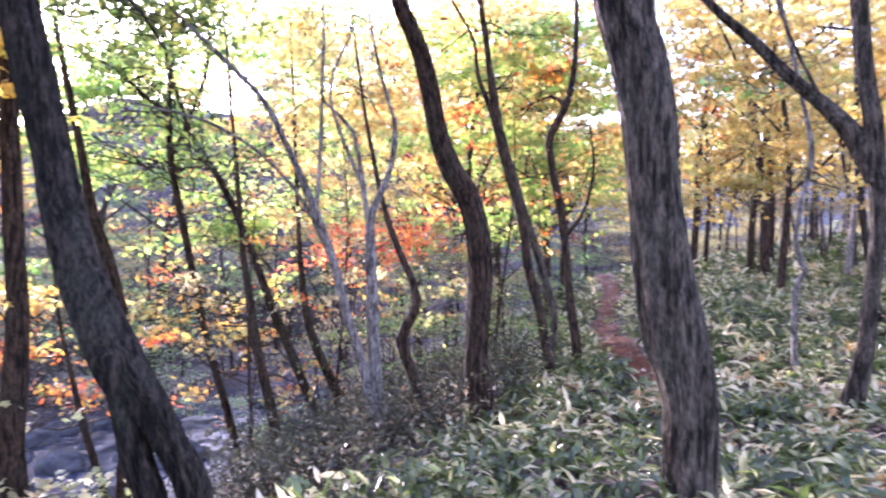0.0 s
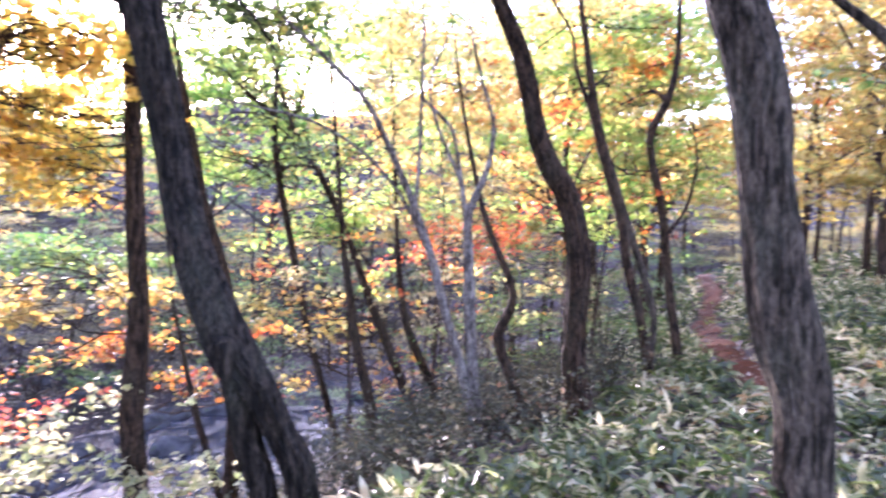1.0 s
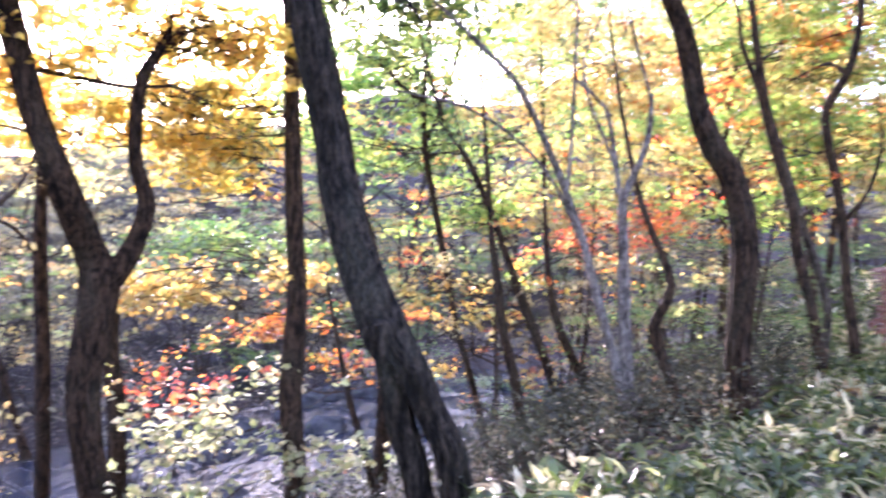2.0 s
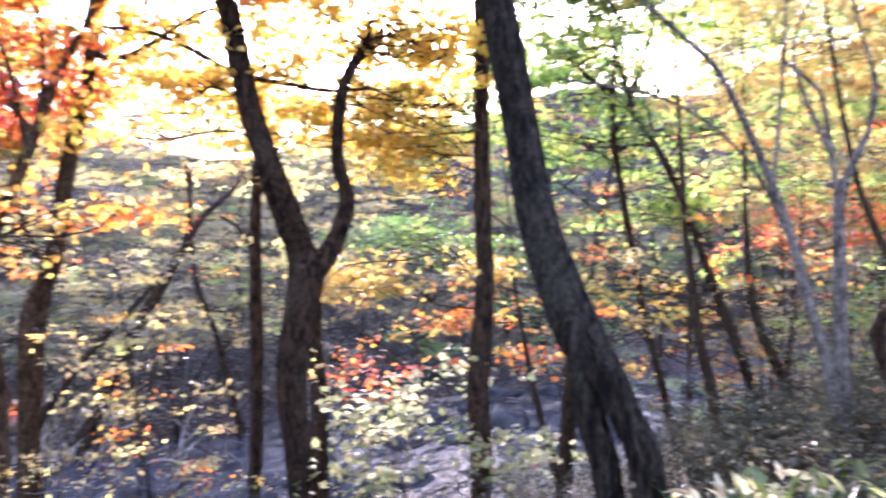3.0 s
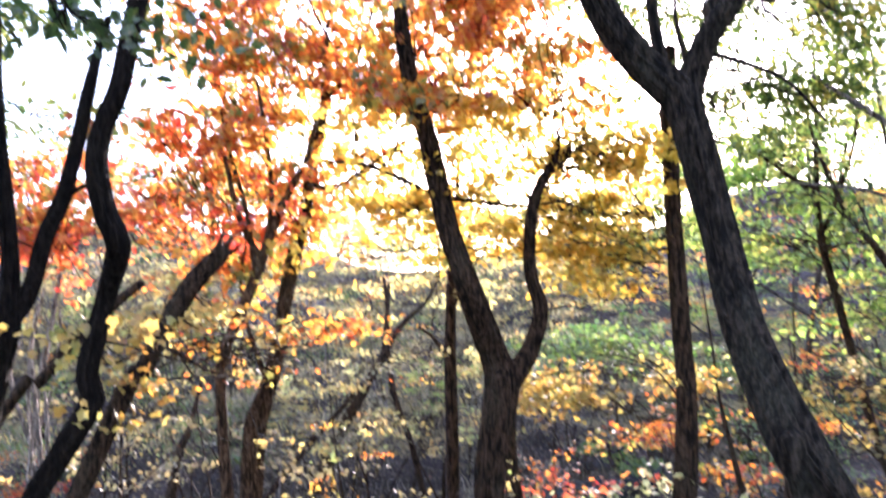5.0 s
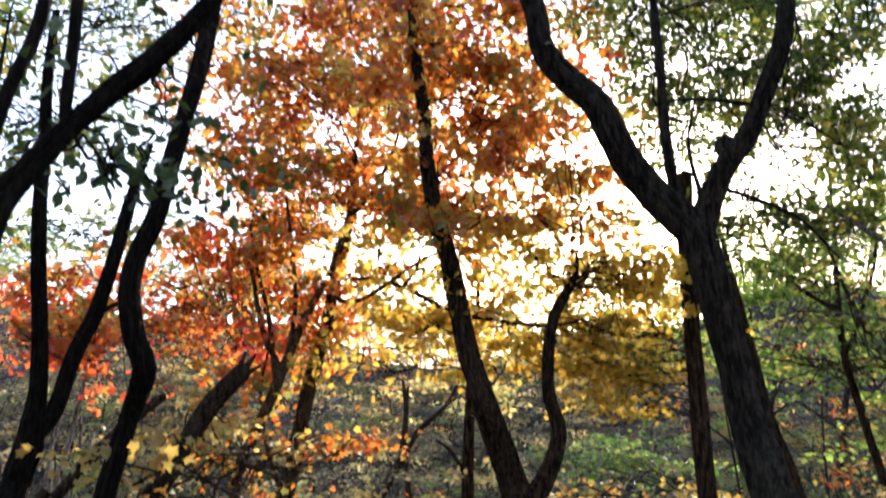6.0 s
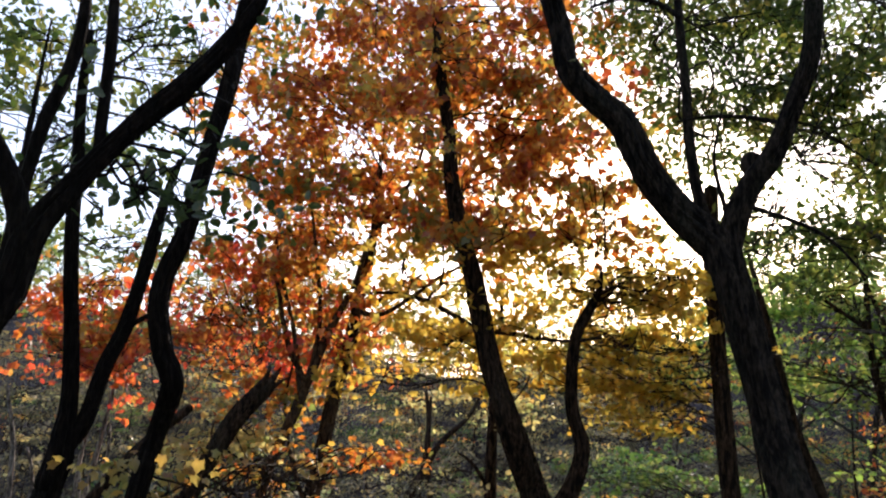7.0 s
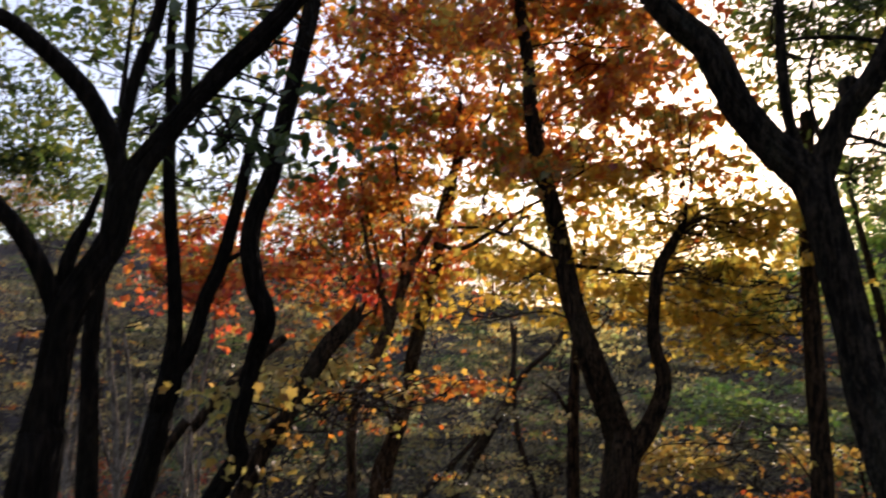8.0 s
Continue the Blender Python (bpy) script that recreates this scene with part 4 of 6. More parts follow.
parts.append(('trunk', [(-4.2, 0.45, -0.8, 0.068), (-4.04, 0.94, 0.61, 0.054), (-4.02, 1.02, 0.8, 0.053), (-3.98, 1.13, 1.01, 0.052), (-3.96, 1.21, 1.16, 0.051), (-3.97, 1.18, 1.27, 0.047), (-3.96, 1.21, 1.45, 0.047), (-3.94, 1.26, 1.67, 0.046), (-3.8, 1.26, 1.9, 0.053), (-3.82, 1.21, 2.03, 0.05), (-3.83, 1.16, 2.26, 0.048), (-3.83, 1.18, 2.46, 0.046), (-3.8, 1.25, 2.68, 0.044), (-3.78, 1.3, 3, 0.043), (-3.76, 1.36, 3.34, 0.044), (-3.74, 1.41, 3.65, 0.045), (-3.73, 1.43, 3.9, 0.042), (-3.7, 1.49, 4.36, 0.037)]))
crowns.append(('maple_orange', [(-6.46, 1.56, 2.7, 0.4, 0.22, 260), (-6.38, 1.83, 2.4, 0.4, 0.22, 260), (-6.22, 2.3, 2.65, 0.37, 0.23, 220), (-6.08, 2.63, 2.48, 0.43, 0.24, 260), (-6.49, 1.42, 2.2, 0.26, 0.17, 120), (-5.88, 3.04, 1.19, 0.29, 0.14, 90), (-6.09, 2.63, 2.81, 0.38, 0.24, 200)]))
crowns.append(('maple_amber', [(-4.19, 1.47, 1.38, 0.21, 0.09, 50), (-4.2, 1.43, 1.2, 0.18, 0.07, 50), (-4.12, 1.62, 1.52, 0.15, 0.08, 24)]))
make_tree('maple_tree', 'dark young maple with a kneed, bending trunk', 'maple tree', 'backlit_brown', parts, crowns, leaf='maple', size=0.066, near=True, tilt=0.95, thick=1.45)
parts, crowns = [], []
parts.append(('trunk', [(-5.03, 0.72, -1.29, 0.064), (-4.56, 1.51, 0.98, 0.051), (-4.5, 1.66, 1.25, 0.05), (-4.46, 1.76, 1.47, 0.051), (-4.4, 1.89, 1.73, 0.055), (-4.33, 2.04, 1.92, 0.052), (-4.32, 2.06, 1.96, 0.041)]))
parts.append(('splinter', [(-4.34, 2.02, 1.91, 0.029), (-4.31, 2.08, 1.98, 0.022), (-4.29, 2.12, 2.05, 0.005)]))
parts.append(('splinter', [(-4.3, 1.99, 1.93, 0.021), (-4.28, 2.02, 1.99, 0.016), (-4.27, 2.04, 2.06, 0.004)]))
parts.append(('splinter', [(-4.37, 2.08, 1.9, 0.022), (-4.34, 2.13, 1.95, 0.015), (-4.31, 2.19, 1.99, 0.004)]))
crowns.append(('maple_orange', [(-5.2, 2.57, 1.3, 0.31, 0.15, 80), (-5.3, 2.37, 1.64, 0.26, 0.19, 70), (-5.08, 2.78, 1.25, 0.24, 0.16, 50), (-4.89, 3.1, 1.45, 0.28, 0.06, 80), (-5.36, 2.23, 1.08, 0.19, 0.15, 40)]))
crowns.append(('maple_gold', [(-4.91, 2.22, 1.58, 0.31, 0.14, 80), (-5.04, 1.93, 1.44, 0.34, 0.15, 70), (-4.82, 2.4, 1.44, 0.27, 0.16, 60), (-4.95, 2.14, 1.73, 0.19, 0.12, 26)]))
make_tree('maple_tree', 'leaning broken trunk with a snapped-off top', 'maple tree', 'brown', parts, crowns, leaf='maple', size=0.068, near=True, thick=1.45)
parts, crowns = [], []
parts.append(('trunk', [(-3.31, 0.44, -0.41, 0.053), (-3.32, 0.37, 1.18, 0.043), (-3.32, 0.36, 1.39, 0.04), (-3.32, 0.35, 1.6, 0.038), (-3.32, 0.34, 1.76, 0.037), (-3.32, 0.35, 1.95, 0.033), (-3.32, 0.36, 2.19, 0.024), (-3.32, 0.38, 2.55, 0.018), (-3.32, 0.39, 2.91, 0.012), (-3.31, 0.4, 3.21, 0.007), (-3.31, 0.41, 3.39, 0.004)]))
parts.append(('limb', [(-3.32, 0.35, 1.95, 0.02), (-3.32, 0.39, 2.07, 0.016), (-3.31, 0.4, 2.24, 0.009)]))
crowns.append(('oak_green', [(-7.95, 0.29, 3.2, 0.43, 0.32, 350), (-7.93, 0.5, 3.56, 0.44, 0.33, 320), (-7.95, 0.15, 3.79, 0.43, 0.38, 350), (-7.94, 0.42, 2.72, 0.43, 0.27, 300), (-7.9, 0.82, 3.26, 0.39, 0.34, 260), (-7.96, -0.18, 3.29, 0.47, 0.42, 350), (-7.93, 0.55, 4.09, 0.45, 0.34, 260), (-7.83, 1.27, 2.67, 0.46, 0.23, 180)]))
make_tree('maple_tree', 'straight dark maple trunk beside a larger oak', 'maple tree', 'backlit_brown', parts, crowns, leaf='oak', size=0.07, near=False, tilt=0.8)
parts, crowns = [], []
parts.append(('trunk', [(-5.83, 1.12, -1.76, 0.031), (-5.86, 0.95, 0.67, 0.025), (-5.86, 0.92, 1.11, 0.023), (-5.88, 0.84, 1.6, 0.019), (-5.89, 0.77, 2.1, 0.014)]))
parts.append(('stem', [(-5.86, 0.95, 0.67, 0.017), (-5.85, 0.99, 1.11, 0.017), (-5.85, 0.97, 1.56, 0.016), (-5.87, 0.89, 1.93, 0.01)]))
parts.append(('stem', [(-5.86, 0.95, 0.71, 0.015), (-5.88, 0.82, 1.11, 0.015), (-5.89, 0.76, 1.52, 0.012), (-5.89, 0.77, 1.76, 0.008)]))
parts.append(('stem', [(-5.86, 0.95, 0.67, 0.015), (-5.84, 1.06, 0.99, 0.015), (-5.82, 1.12, 1.27, 0.012), (-5.84, 1.06, 1.52, 0.008)]))
bush = make_tree('bush', 'pale leafless bush of thin winding stems', 'bush', 'bleached', parts, crowns, leaf='maple', size=0.064, near=False, thick=1.45)
for x, y, turn, size in ((-6.5, 0.55, 70, 0.9), (-6.9, 1.55, 200, 1.05), (-6.3, 1.75, 310, 0.85), (-7.3, 0.7, 130, 1.0)):
    copy_thing(bush, pose(x, y, float(lift(x, y)) - 0.05, 0, 0, turn)).scale = (size, size, size)
parts, crowns = [], []
parts.append(('trunk', [(-6.07, 0.23, -1.67, 0.046), (-5.41, 1.14, 0.96, 0.036), (-5.36, 1.33, 1.15, 0.039), (-5.31, 1.5, 1.38, 0.041), (-5.26, 1.68, 1.58, 0.038), (-5.17, 1.91, 1.8, 0.029)]))
parts.append(('limb', [(-5.25, 1.68, 1.56, 0.019), (-5.24, 1.73, 1.75, 0.013), (-5.25, 1.7, 1.91, 0.008)]))
make_tree('sapling', 'dark leaning thin stem low over the bank', 'sapling', 'brown', parts, crowns, leaf='maple', size=0.064, near=False, thick=1.45)
parts, crowns = [], []
parts.append(('trunk', [(0.4, 5.89, -0.17, 0.101), (0.32, 5.89, 0.07, 0.098), (0.27, 5.89, 0.39, 0.09), (0.28, 5.89, 0.71, 0.086), (0.3, 5.89, 1.08, 0.086), (0.28, 5.89, 1.44, 0.086), (0.2, 5.9, 1.76, 0.086), (0.07, 5.9, 1.98, 0.08), (-0.03, 5.9, 2.25, 0.075), (-0.09, 5.9, 2.56, 0.07), (-0.17, 5.9, 2.88, 0.064), (-0.26, 5.89, 3.1, 0.059), (-0.35, 5.89, 3.32, 0.054), (-0.42, 5.88, 3.71, 0.046)]))
crowns.append(('maple_gold', [(-0.55, 5.87, 4.15, 0.71, 0.36, 500), (-0.11, 5.9, 3.98, 0.58, 0.31, 350), (-0.81, 5.84, 3.7, 0.49, 0.22, 200)]))
# two unseen layers overhead, added to shade the brush and trunk feet
crowns.append(('maple_gold', [(-1.5, 6.6, 6.2, 1.3, 0.6, 500), (0, 6.6, 6.4, 1.3, 0.6, 500), (-0.6, 8.2, 6.8, 1.3, 0.6, 450), (1.2, 7.4, 6.6, 1.3, 0.6, 450)]))
crowns.append(('maple_gold', [(-0.4, 4.8, 6.0, 1.2, 0.5, 380), (0.9, 5.6, 6.2, 1.2, 0.5, 380), (1.9, 6.6, 6.4, 1.2, 0.5, 380), (2.6, 5.2, 6.3, 1.2, 0.5, 380)]))
make_tree('maple_tree', 'curving bare-trunked maple at the edge of the bank', 'maple tree', 'brown', parts, crowns, leaf='maple', size=0.068, near=True, thick=1.45)
parts, crowns = [], []
parts.append(('trunk', [(1.15, 7.41, -0.2, 0.048), (1.05, 7.42, 0.26, 0.05), (0.98, 7.44, 0.67, 0.05), (0.86, 7.45, 1.12, 0.05), (0.81, 7.46, 1.52, 0.05), (0.69, 7.47, 1.98, 0.048), (0.58, 7.48, 2.38, 0.044), (0.5, 7.48, 2.84, 0.036), (0.44, 7.49, 3.35, 0.032), (0.38, 7.49, 3.8, 0.028), (0.35, 7.49, 4.3, 0.022)]))
parts.append(('limb', [(0.58, 7.48, 2.35, 0.032), (0.5, 7.48, 2.64, 0.028), (0.35, 7.49, 3.06, 0.022), (0.31, 7.49, 3.4, 0.016), (0.09, 7.5, 3.8, 0.012)]))
crowns.append(('maple_lime', [(0.79, 8.97, 3.63, 0.82, 0.55, 600), (1.19, 8.92, 3.83, 0.75, 0.47, 550), (0.25, 9, 2.89, 0.69, 0.48, 450), (1, 8.94, 2.34, 0.75, 0.41, 480), (1.6, 8.86, 1.99, 0.61, 0.34, 320), (0.66, 8.98, 1.52, 0.55, 0.28, 260), (-0.03, 9, 3.57, 0.62, 0.48, 300)]))
crowns.append(('maple_gold', [(0.26, 9.67, 4.09, 0.69, 0.38, 110), (0.72, 9.79, 3.46, 0.69, 0.38, 110), (1.22, 9.63, 3.93, 0.69, 0.38, 110), (1.78, 9.52, 4.05, 0.69, 0.38, 110), (1.89, 9.67, 3.29, 0.69, 0.38, 110), (1.17, 9.84, 2.87, 0.69, 0.38, 110), (0.50, 9.91, 2.80, 0.69, 0.38, 110), (1.70, 9.82, 2.34, 0.69, 0.38, 110), (-0.03, 9.83, 3.39, 0.69, 0.38, 110), (2.21, 9.74, 2.04, 0.69, 0.38, 110), (1.49, 9.89, 1.67, 0.69, 0.38, 110), (-1.63, 9.56, 3.99, 0.69, 0.38, 110), (-1.07, 9.75, 3.52, 0.69, 0.38, 110), (-2.22, 9.58, 3.34, 0.69, 0.38, 110)]))
crowns.append(('maple_lime', [(0.70, 10.64, 4.26, 0.68, 0.38, 90), (1.20, 10.75, 3.56, 0.68, 0.38, 90), (1.75, 10.61, 3.86, 0.68, 0.38, 90), (2.12, 10.46, 4.22, 0.68, 0.38, 90), (2.02, 10.73, 2.91, 0.68, 0.38, 90), (1.46, 10.87, 2.43, 0.68, 0.38, 90), (0.80, 10.90, 2.76, 0.68, 0.38, 90), (2.28, 10.76, 1.51, 0.68, 0.38, 90), (0.30, 10.76, 3.81, 0.68, 0.38, 90), (-0.19, 10.66, 4.27, 0.68, 0.38, 90)]))
crowns.append(('maple_lime', [(1.65, 10.05, 4.11, 0.44, 0.36, 260), (2.10, 10.00, 3.95, 0.44, 0.36, 260), (2.21, 10.12, 3.29, 0.44, 0.36, 260), (1.76, 10.19, 3.38, 0.44, 0.36, 260), (2.12, 10.23, 2.61, 0.44, 0.36, 260), (1.38, 10.27, 3.24, 0.44, 0.36, 260)]))
make_tree('maple_tree', 'thin wavy maple with lime-green leaves', 'maple tree', 'brown', parts, crowns, leaf='maple', size=0.068, near=False, thick=2.1)
parts, crowns = [], []
parts.append(('trunk', [(1.5, 8.06, -0.1, 0.05), (1.46, 8.07, 0.28, 0.052), (1.39, 8.08, 0.78, 0.048), (1.34, 8.09, 1.34, 0.048), (1.28, 8.1, 1.77, 0.048), (1.19, 8.11, 2.21, 0.044), (1.18, 8.11, 2.51, 0.044), (1.36, 8.09, 2.88, 0.039), (1.44, 8.07, 3.37, 0.028), (1.45, 8.07, 3.97, 0.022), (1.46, 8.07, 4.46, 0.017)]))
parts.append(('limb', [(1.33, 8.09, 2.82, 0.026), (1.18, 8.11, 2.94, 0.017), (0.85, 8.16, 2.8, 0.011)]))
parts.append(('limb', [(1.37, 8.08, 1.43, 0.026), (1.55, 8.05, 1.71, 0.019), (1.64, 8.04, 2.14, 0.015), (1.6, 8.04, 2.63, 0.011)]))
crowns.append(('maple_gold', [(1.84, 9.83, 3.61, 0.67, 0.6, 320), (1.33, 9.91, 3.03, 0.68, 0.45, 240), (2.06, 9.78, 2.64, 0.52, 0.45, 220), (0.73, 9.97, 2.13, 0.69, 0.31, 180), (2.07, 9.78, 1.97, 0.3, 0.37, 100)]))
make_tree('maple_tree', 'crooked thin maple with golden leaves', 'maple tree', 'brown', parts, crowns, leaf='maple', size=0.068, near=False, thick=1.45)
parts, crowns = [], []
parts.append(('trunk', [(1.15, 7.92, -0.18, 0.051), (1.17, 7.91, 0.06, 0.041), (1.2, 7.91, 0.55, 0.041), (1.13, 7.92, 0.85, 0.043), (0.98, 7.94, 1.34, 0.043), (0.8, 7.96, 1.95, 0.036), (0.65, 7.97, 2.5, 0.022), (0.57, 8, 2.97, 0.017), (0.48, 7.98, 3.44, 0.011), (0.41, 7.97, 3.84, 0.006), (0.37, 7.98, 4.07, 0.003)]))
make_tree('maple_tree', 'thin grey maple leaning beside another stem', 'maple tree', 'grey', parts, crowns, leaf='maple', size=0.068, near=False, thick=1.45)
parts, crowns = [], []
parts.append(('trunk', [(-0.41, 5.58, -0.56, 0.057), (-0.47, 5.58, -0.2, 0.055), (-0.5, 5.58, 0.24, 0.05), (-0.53, 5.58, 0.67, 0.047), (-0.54, 5.57, 1.1, 0.044), (-0.55, 5.57, 1.4, 0.039), (-0.54, 5.57, 1.62, 0.031), (-0.4, 5.59, 1.96, 0.02), (-0.36, 5.59, 2.34, 0.012)]))
parts.append(('stem', [(-0.48, 5.58, -0.11, 0.041), (-0.61, 5.57, 0.46, 0.037), (-0.72, 5.55, 0.85, 0.034), (-0.83, 5.54, 1.28, 0.031), (-0.95, 5.52, 1.62, 0.03), (-1.03, 5.5, 1.83, 0.027), (-1.19, 5.47, 2.2, 0.023), (-1.34, 5.44, 2.48, 0.021), (-1.57, 5.38, 2.72, 0.02), (-1.79, 5.31, 2.94, 0.016), (-1.97, 5.24, 3.12, 0.013)]))
parts.append(('limb', [(-0.55, 5.57, 1.45, 0.022), (-0.68, 5.56, 2.25, 0.016), (-0.89, 5.53, 2.46, 0.012), (-0.88, 5.53, 2.96, 0.009)]))
parts.append(('limb', [(-0.95, 5.52, 1.62, 0.019), (-0.92, 5.52, 2.04, 0.016), (-0.9, 5.53, 2.58, 0.014), (-0.89, 5.53, 3.13, 0.009), (-0.94, 5.52, 3.54, 0.006)]))
parts.append(('limb', [(-0.53, 5.58, 1.4, 0.02), (-0.61, 5.57, 1.83, 0.017), (-0.78, 5.54, 2.25, 0.014), (-0.84, 5.54, 2.59, 0.011), (-0.69, 5.56, 2.97, 0.008)]))
parts.append(('limb', [(-0.39, 5.59, 1.96, 0.016), (-0.36, 5.59, 2.26, 0.014), (-0.48, 5.58, 2.72, 0.012), (-0.55, 5.57, 3.1, 0.009), (-0.61, 5.57, 3.39, 0.006)]))
parts.append(('limb', [(-0.84, 5.64, 1.23, 0.016), (-1.08, 5.6, 1.74, 0.014), (-1.38, 5.53, 2.08, 0.012), (-1.72, 5.43, 2.29, 0.012), (-2.02, 5.33, 2.37, 0.01), (-2.38, 5.18, 2.44, 0.007)]))
crowns.append(('maple_gold', [(-0.82, 7.46, 2.66, 0.74, 0.51, 420), (-1.26, 7.39, 3.16, 0.62, 0.34, 300), (-0.54, 7.48, 3.12, 0.68, 0.4, 320), (-0.25, 7.5, 1.12, 0.46, 0.29, 70), (-0.02, 7.5, 0.72, 0.35, 0.23, 40), (-1.49, 7.35, 1.52, 0.45, 0.28, 80), (-1.05, 7.43, 2.09, 0.63, 0.34, 160), (-0.48, 7.48, 1.93, 0.52, 0.34, 120), (-1.7, 7.31, 2.64, 0.5, 0.33, 200)]))
make_tree('maple_tree', 'pale grey maple with a long leaning second stem', 'maple tree', 'pale', parts, crowns, leaf='maple', size=0.06, near=False, thick=1.4)
parts, crowns = [], []
parts.append(('trunk', [(0.01, 5.9, -0.35, 0.038), (-0.13, 5.9, -0.02, 0.038), (-0.25, 5.89, 0.35, 0.042), (-0.33, 5.89, 0.62, 0.047), (-0.21, 5.9, 0.94, 0.032), (-0.36, 5.89, 1.35, 0.027), (-0.47, 5.88, 1.67, 0.023), (-0.58, 5.87, 2.2, 0.017), (-0.64, 5.87, 2.56, 0.012), (-0.67, 5.86, 2.8, 0.01), (-0.7, 5.85, 3.04, 0.007), (-0.72, 5.86, 3.23, 0.005), (-0.73, 5.86, 3.35, 0.004)]))
crowns.append(('maple_red', [(-1.21, 10.93, 1.26, 0.76, 0.38, 420), (-0.54, 10.99, 1.34, 0.59, 0.25, 200), (-1.54, 10.89, 0.93, 0.5, 0.25, 120), (0.39, 10.99, 3.19, 0.5, 0.34, 90), (0.81, 10.97, 2.02, 0.59, 0.25, 120)]))
crowns.append(('maple_gold', [(-1.57, 7.84, 3.55, 0.66, 0.3, 260), (-0.87, 7.95, 3.7, 0.67, 0.3, 260), (-0.15, 8, 3.59, 0.55, 0.37, 240), (0.46, 7.99, 3.83, 0.55, 0.24, 200), (-2.08, 7.73, 3.64, 0.53, 0.23, 180), (-1.35, 7.89, 2.85, 0.54, 0.3, 160)]))
make_tree('sapling', 'dark crooked sapling with coral-red leaves', 'sapling', 'brown', parts, crowns, leaf='maple', size=0.066, near=False, thick=1.9)
parts, crowns = [], []
parts.append(('trunk', [(-2.01, 7.75, -1.53, 0.059), (-2.12, 7.71, -1.05, 0.047), (-2.28, 7.67, -0.38, 0.041), (-2.46, 7.61, 0.35, 0.038), (-2.56, 7.58, 0.94, 0.038), (-2.66, 7.54, 1.52, 0.038), (-2.77, 7.51, 2.21, 0.035), (-2.77, 7.5, 2.78, 0.029), (-2.74, 7.52, 3.35, 0.021), (-2.73, 7.52, 3.71, 0.016), (-2.72, 7.53, 4.07, 0.011), (-2.71, 7.53, 4.37, 0.007), (-2.7, 7.53, 4.55, 0.004)]))
parts.append(('limb', [(-2.76, 7.51, 2.67, 0.021), (-2.92, 7.45, 2.77, 0.016), (-3.16, 7.35, 2.92, 0.01)]))
parts.append(('limb', [(-2.75, 7.51, 2.61, 0.024), (-2.99, 7.42, 2.83, 0.021), (-3.25, 7.31, 3.08, 0.016), (-3.61, 7.14, 3.26, 0.01)]))
parts.append(('limb', [(-2.77, 7.51, 2.21, 0.024), (-2.62, 7.56, 2.56, 0.021), (-2.43, 7.62, 3.15, 0.016), (-2.4, 7.63, 3.61, 0.011)]))
crowns.append(('maple_green', [(-4.79, 7.52, 2.74, 0.4, 0.26, 140), (-3.92, 7.99, 2.97, 0.7, 0.64, 300), (-3.25, 8.28, 2.93, 0.67, 0.67, 300), (-4.55, 7.66, 2.41, 0.52, 0.32, 120), (-3.58, 8.15, 2.09, 0.67, 0.37, 70), (-3.08, 8.34, 2.2, 0.47, 0.53, 70), (-3.99, 7.96, 3.49, 0.39, 0.39, 140), (-5.08, 7.33, 1.16, 0.57, 0.32, 400), (-5.44, 7.08, 1.08, 0.45, 0.26, 250)]))
make_tree('maple_tree', 'slight maple with green foliage over the stream', 'maple tree', 'brown', parts, crowns, leaf='maple', size=0.066, near=False, thick=1.45)
parts, crowns = [], []
parts.append(('trunk', [(-1.07, 7.33, -0.95, 0.058), (-1.26, 7.29, -0.39, 0.046), (-1.45, 7.26, 0.12, 0.048), (-1.69, 7.21, 0.75, 0.042), (-1.89, 7.15, 1.36, 0.034), (-2.14, 7.08, 1.96, 0.03), (-2.38, 7.01, 2.38, 0.024), (-2.56, 6.94, 3.01, 0.016), (-2.61, 6.91, 3.3, 0.012), (-2.66, 6.9, 3.6, 0.008), (-2.71, 6.9, 3.84, 0.005), (-2.74, 6.89, 3.99, 0.003)]))
crowns.append(('maple_lime', [(-3.22, 7.76, 3.12, 0.77, 0.41, 480), (-2.75, 7.94, 2.85, 0.73, 0.42, 480), (-3.61, 7.58, 2.51, 0.64, 0.46, 420), (-2.37, 8.06, 1.83, 0.68, 0.49, 196), (-2.26, 8.09, 1.34, 0.5, 0.37, 133), (-3.18, 7.78, 2.12, 0.65, 0.36, 118), (-1.9, 8.18, 2.34, 0.56, 0.38, 300), (-2.77, 7.93, 1.4, 0.55, 0.3, 84), (-3.65, 7.56, 3.25, 0.46, 0.29, 240), (-2.13, 8.13, 3.44, 0.74, 0.37, 350), (-1.54, 8.26, 2.91, 0.63, 0.44, 300), (-1.97, 8.17, 1.71, 0.44, 0.38, 77)]))
crowns.append(('maple_lime', [(-3.55, 7.35, 3.04, 0.48, 0.38, 70), (-3.16, 7.50, 3.18, 0.48, 0.38, 70), (-3.45, 7.48, 2.55, 0.48, 0.38, 70), (-3.75, 7.38, 2.20, 0.48, 0.38, 70), (-2.66, 7.69, 3.16, 0.48, 0.38, 70), (-2.23, 7.99, 1.95, 0.48, 0.38, 70), (-2.57, 7.89, 1.64, 0.48, 0.38, 70), (-2.18, 8.00, 1.28, 0.48, 0.38, 70), (-3.08, 7.69, 2.11, 0.48, 0.38, 70)]))
